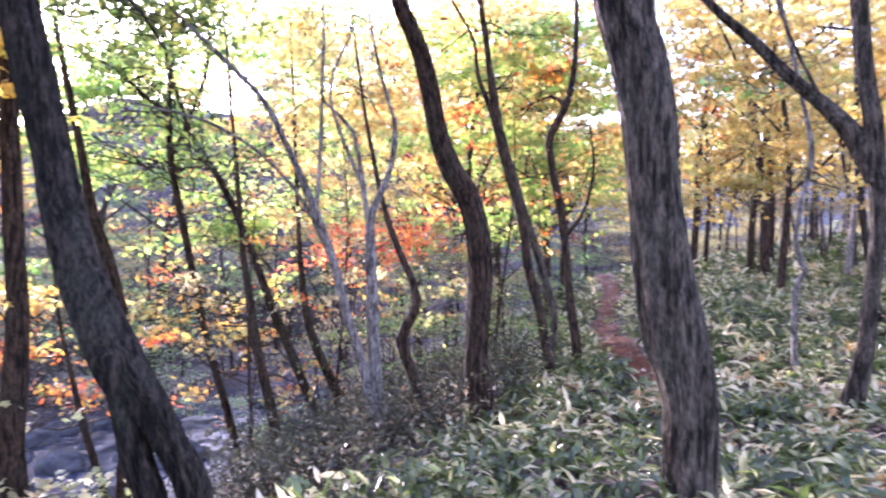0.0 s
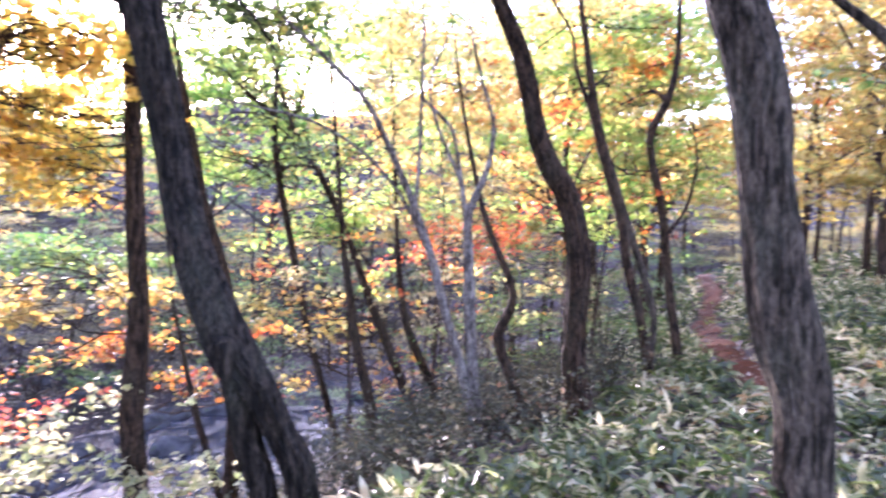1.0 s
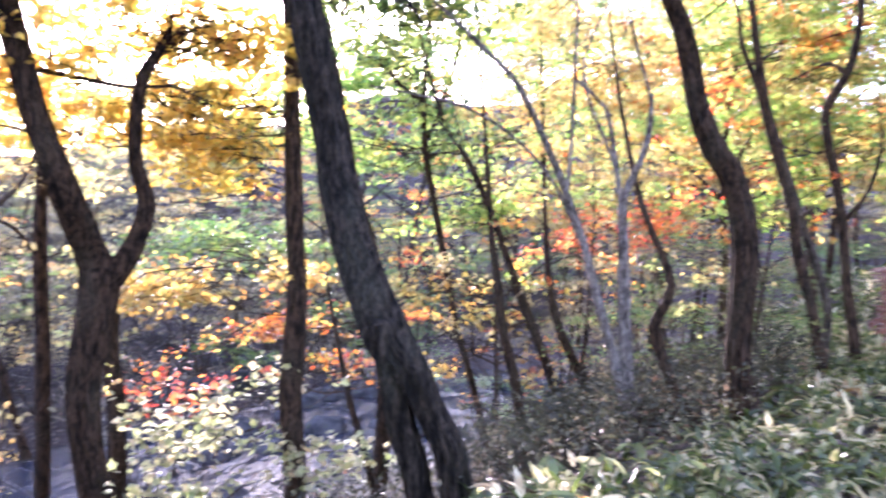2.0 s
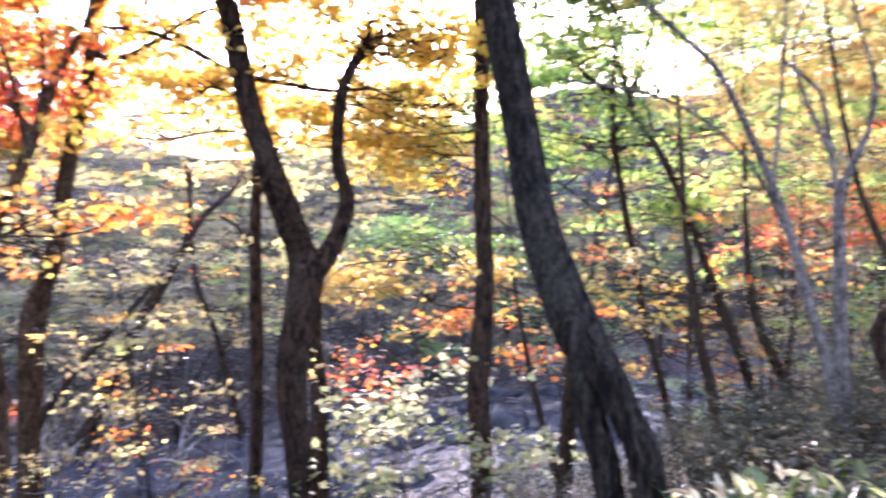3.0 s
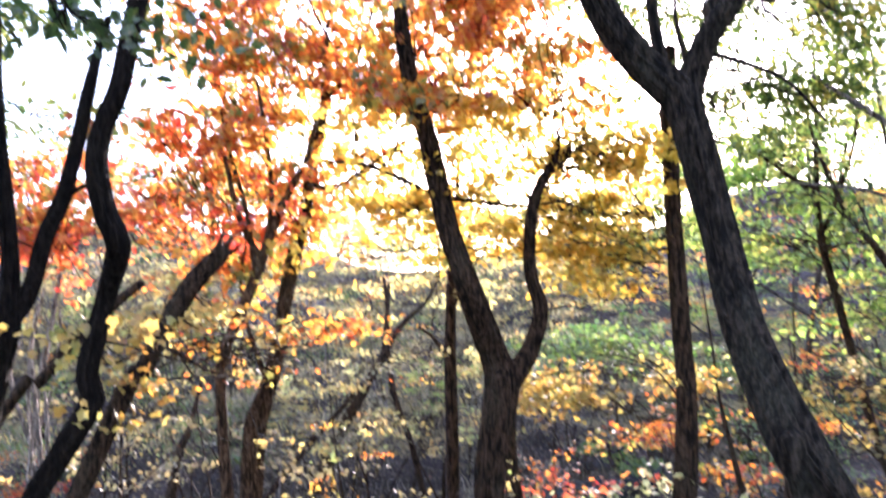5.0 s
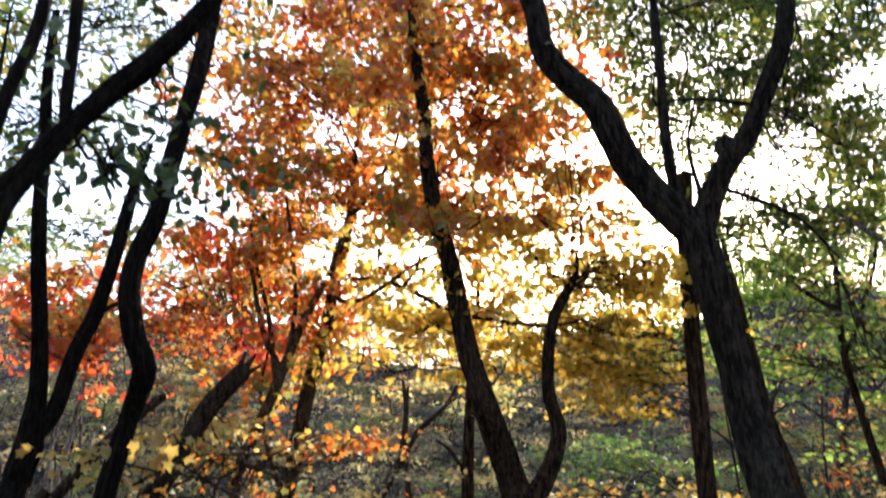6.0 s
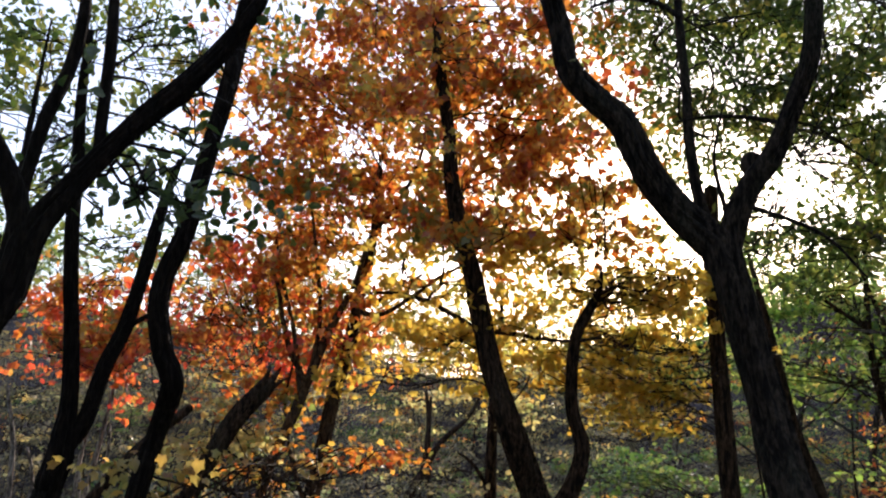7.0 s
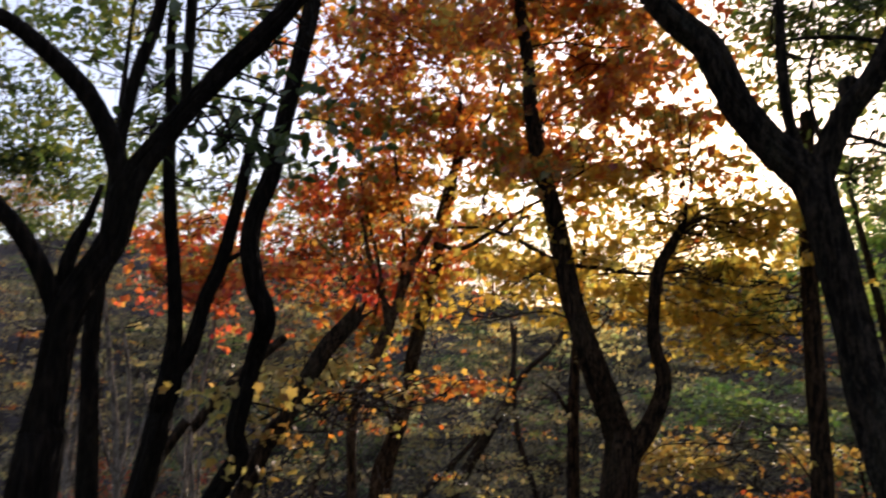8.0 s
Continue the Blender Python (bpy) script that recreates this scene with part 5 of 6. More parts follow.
crowns.append(('maple_amber', [(-2.64, 7.09, 0.87, 0.41, 0.18, 40), (-2.24, 7.20, 0.64, 0.41, 0.18, 40), (-2.92, 6.96, 0.67, 0.41, 0.18, 40), (-2.48, 7.08, 0.32, 0.41, 0.18, 40), (-2.03, 7.23, 0.35, 0.41, 0.18, 40), (-3.09, 6.87, 0.52, 0.41, 0.18, 40), (-2.27, 7.08, -0.01, 0.41, 0.18, 40), (-1.49, 7.31, 0.11, 0.41, 0.18, 40)]))
make_tree('maple_tree', 'leaning dark maple with bright lime leaves', 'maple tree', 'brown', parts, crowns, leaf='maple', size=0.07, near=False, thick=1.35)
parts, crowns = [], []
parts.append(('trunk', [(-1.47, 6.84, -1.04, 0.065), (-1.48, 6.84, -0.97, 0.052), (-1.6, 6.81, -0.21, 0.052), (-1.72, 6.79, 0.38, 0.044), (-1.79, 6.77, 0.9, 0.039), (-1.84, 6.75, 1.32, 0.029), (-1.89, 6.75, 2.1, 0.021), (-1.94, 6.72, 2.88, 0.014), (-1.98, 6.7, 3.52, 0.008), (-2.01, 6.7, 3.91, 0.004)]))
crowns.append(('maple_gold', [(-2.36, 7.22, 0.63, 0.61, 0.22, 16), (-2.65, 7.12, 0.87, 0.49, 0.22, 14), (-2.06, 7.32, 0.4, 0.4, 0.23, 20), (-1.94, 7.35, 2.09, 0.68, 0.23, 50)]))
make_tree('maple_tree', 'dark small maple on the bank with ochre leaves', 'maple tree', 'brown', parts, crowns, leaf='maple', size=0.068, near=False, thick=1.45)
parts, crowns = [], []
parts.append(('trunk', [(-0.81, 7.56, -0.88, 0.058), (-0.87, 7.55, -0.7, 0.046), (-1.13, 7.52, -0.1, 0.049), (-1.35, 7.48, 0.43, 0.043), (-1.43, 7.46, 0.95, 0.032), (-1.46, 7.46, 1.41, 0.024), (-1.48, 7.45, 2.07, 0.018), (-1.5, 7.45, 2.73, 0.012), (-1.52, 7.45, 3.28, 0.007), (-1.53, 7.45, 3.61, 0.004)]))
crowns.append(('maple_lime', [(-1.86, 10.84, 2.09, 0.91, 0.58, 500), (-1.2, 10.93, 2.52, 0.92, 0.5, 450), (-0.37, 10.99, 2.77, 0.84, 0.59, 400), (-2.56, 10.7, 3.31, 0.73, 0.49, 300), (-0.71, 10.98, 1.68, 0.84, 0.42, 350), (0.13, 11, 2.1, 0.76, 0.51, 300), (-1.53, 10.89, 3.01, 0.92, 0.5, 350)]))
make_tree('sapling', 'bare dark sapling on the stream bank', 'sapling', 'brown', parts, crowns, leaf='maple', size=0.068, near=False, thick=1.2)
parts, crowns = [], []
parts.append(('trunk', [(-2.94, 6.57, -1.69, 0.089), (-2.86, 6.61, -0.32, 0.071), (-2.83, 6.62, 0.2, 0.071), (-2.89, 6.59, 0.71, 0.066), (-2.99, 6.55, 1.23, 0.059), (-3.09, 6.5, 1.63, 0.046), (-3.19, 6.43, 2.4, 0.034), (-3.31, 6.38, 3.17, 0.021), (-3.42, 6.37, 3.81, 0.01), (-3.49, 6.36, 4.19, 0.004)]))
crowns.append(('maple_orange', [(-3.34, 7.82, 0.32, 0.48, 0.24, 60), (-4.15, 7.42, 0.38, 0.46, 0.23, 200), (-4.02, 7.49, -0.1, 0.35, 0.17, 110), (-3.03, 7.94, 0.05, 0.43, 0.25, 40)]))
make_tree('maple_tree', 'shaded brown maple with low orange leaves', 'maple tree', 'brown', parts, crowns, leaf='maple', size=0.068, near=False, thick=1.45)
parts, crowns = [], []
parts.append(('trunk', [(-2.79, 6.43, -1.59, 0.04), (-2.97, 6.34, -0.74, 0.032), (-3.09, 6.28, -0.22, 0.032), (-3.19, 6.23, 0.37, 0.02), (-3.25, 6.2, 0.76, 0.013), (-3.27, 6.18, 1.12, 0.011), (-3.31, 6.18, 1.48, 0.008), (-3.33, 6.16, 1.78, 0.005), (-3.34, 6.15, 1.96, 0.004)]))
make_tree('sapling', 'thin bare sapling near the water', 'sapling', 'brown', parts, crowns, leaf='maple', size=0.068, near=False, thick=1.45)
parts, crowns = [], []
parts.append(('trunk', [(2.9, 5.25, -0.01, 0.094), (2.93, 5.23, 0.24, 0.075), (3, 5.2, 0.65, 0.058), (3.03, 5.18, 1.13, 0.052), (3.05, 5.17, 1.53, 0.049), (3.04, 5.17, 1.93, 0.055), (3.01, 5.19, 2.32, 0.06), (2.96, 5.22, 2.72, 0.055), (2.93, 5.24, 3.12, 0.052), (2.89, 5.26, 3.56, 0.05)]))
parts.append(('limb', [(3.04, 5.17, 1.85, 0.069), (2.97, 5.21, 2.05, 0.076), (2.87, 5.27, 2.24, 0.063), (2.72, 5.35, 2.43, 0.05), (2.52, 5.45, 2.65, 0.042), (2.34, 5.53, 2.88, 0.037), (2.12, 5.61, 3.11, 0.03), (1.92, 5.68, 3.34, 0.024), (1.6, 5.78, 3.76, 0.012)]))
parts.append(('limb', [(2.74, 5.23, 2.33, 0.016), (2.64, 5.28, 2.54, 0.014), (2.54, 5.33, 2.79, 0.013), (2.43, 5.38, 3.12, 0.011), (2.4, 5.39, 3.49, 0.007)]))
crowns.append(('maple_amber', [(3.01, 8.48, 3.33, 0.71, 0.52, 500), (3.46, 8.31, 2.66, 0.7, 0.51, 500), (4.07, 8.03, 3.36, 0.67, 0.49, 480), (3.08, 8.46, 2.3, 0.58, 0.45, 380), (3.94, 8.09, 2.14, 0.62, 0.37, 420), (4.41, 7.84, 2.36, 0.48, 0.42, 300), (2.77, 8.56, 3.86, 0.52, 0.39, 260), (3.71, 8.2, 3.89, 0.62, 0.37, 300), (3.42, 8.32, 1.84, 0.57, 0.26, 200)]))
crowns.append(('maple_green', [(2.94, 6.35, 2.79, 0.29, 0.11, 30), (2.73, 6.44, 2.76, 0.25, 0.1, 20)]))
# canopy out of view, added to shade the bamboo grass further off
crowns.append(('maple_amber', [(3.2, 8, 7, 1.6, 0.7, 800), (4.8, 9, 7.2, 1.6, 0.7, 800), (6.4, 10, 7.4, 1.6, 0.7, 800), (4, 10.8, 7.6, 1.6, 0.7, 800), (2.6, 10, 7.4, 1.6, 0.7, 800), (5.6, 12, 8, 1.6, 0.7, 700), (3.6, 13, 8.2, 1.6, 0.7, 700), (5.4, 7, 7, 1.6, 0.7, 700)]))
make_tree('oak_tree', 'sunlit grey oak with a long arching limb and amber leaves', 'oak tree', 'grey', parts, crowns, leaf='maple', size=0.062, near=True, thick=2.0)
parts, crowns = [], []
parts.append(('trunk', [(3.25, 6.76, 0.01, 0.035), (3.25, 6.76, 0.17, 0.028), (3.24, 6.76, 0.69, 0.028), (3.26, 6.75, 1.01, 0.028), (3.32, 6.73, 1.11, 0.027), (3.24, 6.76, 1.37, 0.022), (3.29, 6.74, 1.78, 0.024), (3.35, 6.71, 2.19, 0.024), (3.3, 6.74, 2.56, 0.021), (3.23, 6.77, 2.92, 0.021), (3.16, 6.8, 3.29, 0.019), (3.07, 6.84, 3.71, 0.016)]))
make_tree('sapling', 'whitish kinked sapling in bamboo grass', 'sapling', 'pale', parts, crowns, leaf='maple', size=0.068, near=False, thick=1.45)
parts, crowns = [], []
parts.append(('trunk', [(-10.5, 6.31, -2.04, 0.112), (-10.19, 6.69, -0.96, 0.09), (-10, 6.97, -0.27, 0.09), (-9.79, 7.26, 0.33, 0.082), (-9.57, 7.54, 0.95, 0.066), (-9.4, 7.75, 1.39, 0.05), (-9.11, 8.08, 1.79, 0.034), (-9.03, 8.25, 2.1, 0.025), (-8.86, 8.35, 2.42, 0.016), (-8.74, 8.44, 2.67, 0.008), (-8.69, 8.52, 2.83, 0.004)]))
parts.append(('limb', [(-9.57, 7.54, 0.95, 0.05), (-9.53, 7.6, 1.66, 0.037), (-9.56, 7.56, 2.19, 0.025)]))
crowns.append(('maple_gold', [(-8.63, 8.59, 0.84, 0.73, 0.23, 160), (-10.08, 6.85, 0.61, 0.7, 0.22, 150), (-9.13, 8.06, -0.24, 1, 0.27, 200), (-9.9, 7.11, -0.46, 0.8, 0.27, 160), (-8.87, 8.34, 2.11, 0.99, 0.45, 260), (-8.48, 8.73, 2.56, 1, 0.55, 260)]))
make_tree('maple_tree', 'leaning dark maple across the stream with pale yellow leaves', 'maple tree', 'brown', parts, crowns, leaf='maple', size=0.088, near=False, thick=1.45)
parts, crowns = [], []
parts.append(('trunk', [(-10.9, 5.72, -2.03, 0.069), (-10.62, 6, -1.24, 0.056), (-10.28, 6.56, -0.42, 0.057), (-10.09, 6.84, -0.09, 0.049), (-9.87, 7.16, 0.34, 0.037)]))
make_tree('sapling', 'leaning bare sapling across the stream', 'sapling', 'brown', parts, crowns, leaf='maple', size=0.068, near=False, thick=1.45)
parts, crowns = [], []
parts.append(('trunk', [(-9.07, 8.13, -2.06, 0.069), (-9.15, 8.04, -1.53, 0.055), (-9.3, 7.87, -0.51, 0.051), (-9.47, 7.66, 0.32, 0.046), (-9.53, 7.6, 1.22, 0.037), (-9.51, 7.62, 2.1, 0.025)]))
crowns.append(('maple_green', [(-8.22, 11.52, 1.14, 0.97, 0.43, 380), (-8.74, 11.14, 0.82, 0.65, 0.32, 200), (-7.69, 11.87, -1.13, 0.65, 0.32, 150), (-8.14, 11.58, -1.03, 0.65, 0.22, 120)]))
make_tree('sapling', 'slender sapling with green leaves across the stream', 'sapling', 'brown', parts, crowns, leaf='maple', size=0.088, near=False, thick=1.45)
parts, crowns = [], []
parts.append(('trunk', [(-8.59, 3.31, -2.12, 0.077), (-8.51, 3.5, -0.85, 0.062), (-8.48, 3.57, -0.37, 0.056), (-8.44, 3.65, 0.11, 0.051), (-8.4, 3.74, 0.34, 0.034), (-8.39, 3.83, 0.69, 0.025), (-8.35, 3.91, 1.04, 0.016), (-8.29, 3.96, 1.33, 0.008), (-8.27, 4, 1.51, 0.004)]))
make_tree('sapling', 'short dark leaning sapling on the bank', 'sapling', 'brown', parts, crowns, leaf='maple', size=0.068, near=False, thick=1.45)
parts, crowns = [], []
crowns.append(('sapling_lime', [(-3.88, 4.51, -0.10, 0.25, 0.09, 90), (-3.64, 4.72, -0.04, 0.25, 0.09, 90), (-3.48, 4.97, 0.01, 0.21, 0.08, 70), (-3.30, 5.11, 0.10, 0.19, 0.07, 60), (-3.20, 5.31, 0.17, 0.12, 0.07, 40), (-3.59, 4.44, -0.21, 0.27, 0.08, 80), (-3.33, 4.58, -0.33, 0.24, 0.08, 80), (-3.14, 4.85, -0.28, 0.25, 0.07, 70), (-3.55, 4.11, -0.41, 0.19, 0.09, 70), (-3.28, 4.29, -0.49, 0.26, 0.08, 80), (-2.94, 4.52, -0.49, 0.26, 0.08, 80), (-2.69, 5.10, -0.26, 0.18, 0.08, 60), (-2.55, 5.01, -0.38, 0.18, 0.07, 50), (-3.82, 4.24, -0.24, 0.11, 0.10, 45), (-2.65, 4.67, -0.51, 0.19, 0.07, 50)]))
make_tree('bush', 'sunlit pale-green leafy bush above the stream', 'bush', 'brown', parts, crowns, leaf='maple', size=0.075, near=False, tilt=0.5, thick=1.0)
parts, crowns = [], []
crowns.append(('maple_red', [(-8.32, 3.93, -0.55, 0.31, 0.14, 60), (-8.42, 3.71, -0.64, 0.24, 0.11, 30)]))
make_tree('shrub', 'low dark red leafy shrub across the bank', 'shrub', 'brown', parts, crowns, leaf='oval', size=0.09, near=False)


# ---- woods further off ----
def wild_tree(seed, tall, colour, bark, leaves=3200, size=0.122):
    """A whole tree with a wavy trunk, a few limbs and a loose crown."""
    rng = np.random.default_rng(seed)
    lean = rng.normal(0, 0.12, 2)
    spine = []
    for k in range(8):
        u = k / 7
        spine.append((lean[0] * tall * u + 0.10 * math.sin(u * 7 + seed), lean[1] * tall * u + 0.10 * math.cos(u * 6 + 2 * seed), tall * u - 0.1, 0.0115 * tall * (1 - 0.85 * u)))
    parts = [("trunk", spine)]
    blobs = []
    for k in range(6):
        u = 0.35 + 0.1 * k
        foot = np.array(spine[min(7, int(u * 7))])
        a = k * 2.4 + seed
        out = tall * (0.30 - 0.18 * (u - 0.35))
        tip = foot[:3] + (math.cos(a) * out, math.sin(a) * out, out * rng.uniform(0.4, 1.0))
        mid = (foot[:3] + tip) / 2 + rng.normal(0, 0.1, 3)
        if k < 4:
            parts.append(("limb", [tuple(foot[:3]) + (foot[3] * 0.55,), tuple(mid) + (foot[3] * 0.4,), tuple(tip) + (foot[3] * 0.15,)]))
        blobs.append((*tip, tall * 0.13, tall * 0.07, leaves / 14))
        blobs.append((*(mid + (0, 0, 0.3)), tall * 0.10, tall * 0.05, leaves / 18))
    for k in range(5):
        p = np.array(spine[5 + k % 3][:3]) + rng.normal(0, tall * 0.07, 3)
        blobs.append((*p, tall * 0.11, tall * 0.06, leaves / 14))
    return parts, [(colour, blobs)], size, bark


KINDS = [
    (1, 8.0, "maple_gold", "brown", "slim woodland tree with golden yellow leaves"),
    (2, 7.0, "maple_amber", "brown", "woodland tree with amber autumn leaves"),
    (3, 8.5, "maple_lime", "grey", "woodland tree with yellow-green leaves"),
    (4, 6.5, "maple_orange", "brown", "small woodland tree with orange leaves"),
    (5, 9.0, "maple_green", "grey", "woodland tree still in green leaf"),
    (6, 7.5, "maple_yellow", "pale", "pale-barked woodland tree with yellow leaves"),
]
PROTO = []
for seed, tall, colour, bark, label in KINDS:
    parts, crowns, size, bark = wild_tree(seed, tall, colour, bark)
    PROTO.append(make_tree("woodland_tree", label, "tree", bark, parts, crowns, leaf="far", size=size, group="trees of the far woods"))


def wild_shrub(seed, tall, colour):
    """Several thin stems from one foot with flat leaf sprays."""
    rng = np.random.default_rng(seed)
    parts, blobs = [], []
    for k in range(3):
        a = k * 2.2 + seed
        out = rng.uniform(0.25, 0.6) * tall
        tip = np.array((math.cos(a) * out, math.sin(a) * out, tall * rng.uniform(0.6, 1.0)))
        parts.append(("stem", [(0.03 * k, 0, -0.08, 0.018), (*(tip * (0.3, 0.3, 0.45) + rng.normal(0, 0.05, 3)), 0.013), (*(tip * (0.75, 0.75, 0.8)), 0.008), (*tip, 0.003)]))
        blobs.append((*tip, 0.36 * tall, 0.05 * tall, 330))
        blobs.append((*(tip * (0.8, 0.8, 0.66)), 0.32 * tall, 0.05 * tall, 250))
    return parts, [(colour, blobs)]


SHRUBS = [(21, 1.9, "shrub_olive", "thin shrub with flat sprays of straw-yellow leaves"), (22, 2.3, "maple_green", "thin shrub with sprays of green leaves"),
          (23, 1.6, "maple_gold", "low shrub with golden leaves"), (24, 2.6, "shrub_olive", "tall thin shrub with pale olive leaves")]
for seed, tall, colour, label in SHRUBS:
    parts, crowns = wild_shrub(seed, tall, colour)
    PROTO.append(make_tree("shrub", label, "shrub", "brown", parts, crowns, leaf="far", size=0.062, group="shrubs of the stream banks", thick=1.5, tilt=0.3))


def bare_sapling(seed, tall):
    """A thin wavy stem with rising side branches and hardly any leaves."""
    rng = np.random.default_rng(seed)
    lean = rng.normal(0, 0.16, 2)
    spine = [(lean[0] * tall * u + 0.09 * math.sin(5 * u + seed), lean[1] * tall * u + 0.09 * math.cos(4 * u), tall * u - 0.08, 0.026 * (1.05 - u)) for u in np.linspace(0, 1, 7)]
    parts, blobs = [("trunk", spine)], []
    for k in range(5):
        foot = np.array(spine[2 + k % 4])
        a = 2.4 * k + seed
        tip = foot[:3] + (math.cos(a) * 0.28 * tall, math.sin(a) * 0.28 * tall, rng.uniform(0.1, 0.3) * tall)
        mid = (foot[:3] * 0.5 + tip * 0.5) - (0, 0, 0.08 * tall * rng.uniform(0, 1))
        parts.append(("limb", [(*foot[:3], foot[3] * 0.6), (*mid, foot[3] * 0.45), (*tip, 0.003)]))
        blobs.append((*tip, 0.5, 0.2, 44))
        blobs.append((*mid, 0.45, 0.2, 30))
    return parts, blobs


BARE = [(31, 4.2, "shrub_olive", "brown", "thin nearly bare sapling with a few straw leaves"), (32, 3.4, "maple_gold", "pale", "pale thin sapling with few golden leaves"),
        (33, 4.8, "maple_orange", "brown", "tall thin sapling with a few orange leaves")]
for seed, tall, colour, bark, label in BARE:
    parts, blobs = bare_sapling(seed, tall)
    PROTO.append(make_tree("sapling", label, "sapling", bark, parts, [(colour, blobs)], leaf="far", size=0.078, group="bare saplings of the banks"))


for seed, tall, colour, label in [(25, 1.5, "maple_red", "low shrub with thin pale stems and rusty red leaves")]:
    parts, crowns = wild_shrub(seed, tall, colour)
    PROTO.append(make_tree("shrub", label, "shrub", "pale", parts, crowns, leaf="far", size=0.078, group="shrubs of the stream banks", thick=0.6))


def slim_tree(seed, tall):
    """A thin dark trunk, bare below, with a small crown high up."""
    rng = np.random.default_rng(seed)
    lean = rng.normal(0, 0.07, 2)
    spine = [(lean[0] * tall * u + 0.12 * math.sin(6 * u + seed), lean[1] * tall * u + 0.1 * math.cos(5 * u), tall * u - 0.1, 0.044 * (1.12 - u)) for u in np.linspace(0, 1, 9)]
    parts, blobs = [("trunk", spine)], []
    for k in range(5):
        foot = np.array(spine[4 + k % 4])
        a = 2.4 * k + seed
        tip = foot[:3] + (math.cos(a) * 0.2 * tall, math.sin(a) * 0.2 * tall, rng.uniform(0.08, 0.22) * tall)
        mid = (foot[:3] + tip) / 2 - (0, 0, 0.15)
        parts.append(("limb", [(*foot[:3], foot[3] * 0.5), (*mid, foot[3] * 0.38), (*tip, 0.006)]))
        blobs.append((*tip, 0.9, 0.32, 330))
        blobs.append((*mid, 0.6, 0.2, 90))
    return parts, blobs


for seed, tall, colour, bark, label in [(41, 7.0, "maple_amber", "shaded_grey", "slim dark-trunked tree with an amber crown"), (42, 6.2, "maple_gold", "grey", "slim grey tree with a thin golden crown")]:
    parts, blobs = slim_tree(seed, tall)
    PROTO.append(make_tree("slim_tree", label, "tree", bark, parts, [(colour, blobs)], leaf="far", size=0.115, group="slim trees of the level wood"))


def plant(x, y, k, scale, turn):
    z = float(lift(x, y))
    m = pose(x, y, z - 0.05, 0, 0, turn)
    if not PROTO_USED[k]:
        PROTO_USED[k] = True
        ob = PROTO[k]
        ob.matrix_basis = m
    else:
        ob = copy_thing(PROTO[k], m)
    ob.scale = (scale, scale, scale)


PROTO_USED = [False] * len(PROTO)
spots = []


GROVES = []


def grove(count, xr, yr, kinds, keep, small=0.75, large=1.2, room=2.2):
    GROVES.append(count)
    rng_w = np.random.default_rng(400 + len(GROVES))
    tries = 0
    while count and tries < 4000:
        tries += 1
        x, y = rng_w.uniform(*xr), rng_w.uniform(*yr)
        if not keep(x, y) or any((x - a) ** 2 + (y - b) ** 2 < room for a, b in spots):
            continue
        spots.append((x, y))
        plant(x, y, int(rng_w.choice(kinds)), rng_w.uniform(small, large), rng_w.uniform(0, 360))
        count -= 1


def shelf_edge(y):
    """Where the bamboo grass ends and the bank begins."""
    return np.where(y > 3.9, -0.7 + np.minimum(0.48 * (y - 3.9), 1.6), -0.7 - 0.15 * np.minimum(3.9 - y, 2.5))


def dist_path(x, y):
    return float(np.min(np.hypot(PATH_MID[:, 0] - x, PATH_MID[:, 1] - y)))


# level wood ahead, low trees on the hillside over the stream, and unseen light-blocking trees behind the camera
grove(48, (-3, 24), (10.5, 40), [0, 1, 1, 1, 3, 5], lambda x, y: across(x, y) < -4 and dist_path(x, y) > 1.2 and x > -1 - 0.1 * y)
grove(24, (5, 22), (0, 16), [1, 1, 0, 5], lambda x, y: x > 4.5 + 0.3 * y)
grove(54, (-14, 34), (15, 50), [0, 1, 2, 2, 3, 5], lambda x, y: across(x, y) > 3.5 and x > -0.24 * y)
grove(30, (-30, 0), (5, 30), [0, 2, 2, 4, 5], lambda x, y: 5 < across(x, y) < 20 and math.hypot(x, y) > 14, 0.22, 0.4)
grove(20, (-50, 6), (2, 50), [0, 2, 3, 4, 5], lambda x, y: 20 < across(x, y) < 28, 0.2, 0.36)
grove(30, (-48, 0), (0, 50), [0, 2, 3, 4, 5], lambda x, y: 28.5 < across(x, y) < 32, 0.3, 0.45, 4)
grove(100, (-30, 2), (0, 30), [6, 6, 6, 7, 8, 9, 9, 9], lambda x, y: 3.4 < across(x, y) < 22, 0.7, 1.3, 0.9)
grove(24, (-10, 10), (13, 30), [7, 10, 12], lambda x, y: across(x, y) > 0 and x > -0.5 * y, 0.9, 1.5, 0.9)
grove(22, (-4, 1), (6, 14), [7, 10, 10, 12], lambda x, y: -6.2 < across(x, y) < -2 and math.hypot(x, y) > 7.5 and x > -0.28 * y, 0.45, 0.8, 0.5)
grove(70, (-24, 3), (0, 26), [10, 10, 11, 12], lambda x, y: 3.3 < across(x, y) < 16, 0.7, 1.2, 0.7)
grove(24, (-9, 0.5), (1, 15), [10, 10, 12], lambda x, y: -5.6 < across(x, y) < -1.9 and math.hypot(x, y) > 7 and (x > -0.28 * y or y < 4), 0.6, 1.0, 0.5)
grove(40, (7, 30), (12, 42), [8, 8, 6, 9], lambda x, y: dist_path(x, y) > 2, 1.0, 1.7, 1.5)
grove(14, (-46, -14), (0, 30), [0, 2, 3, 4], lambda x, y: 24 < across(x, y) < 31.5 and x < -0.92 * y, 0.5, 0.75, 4)
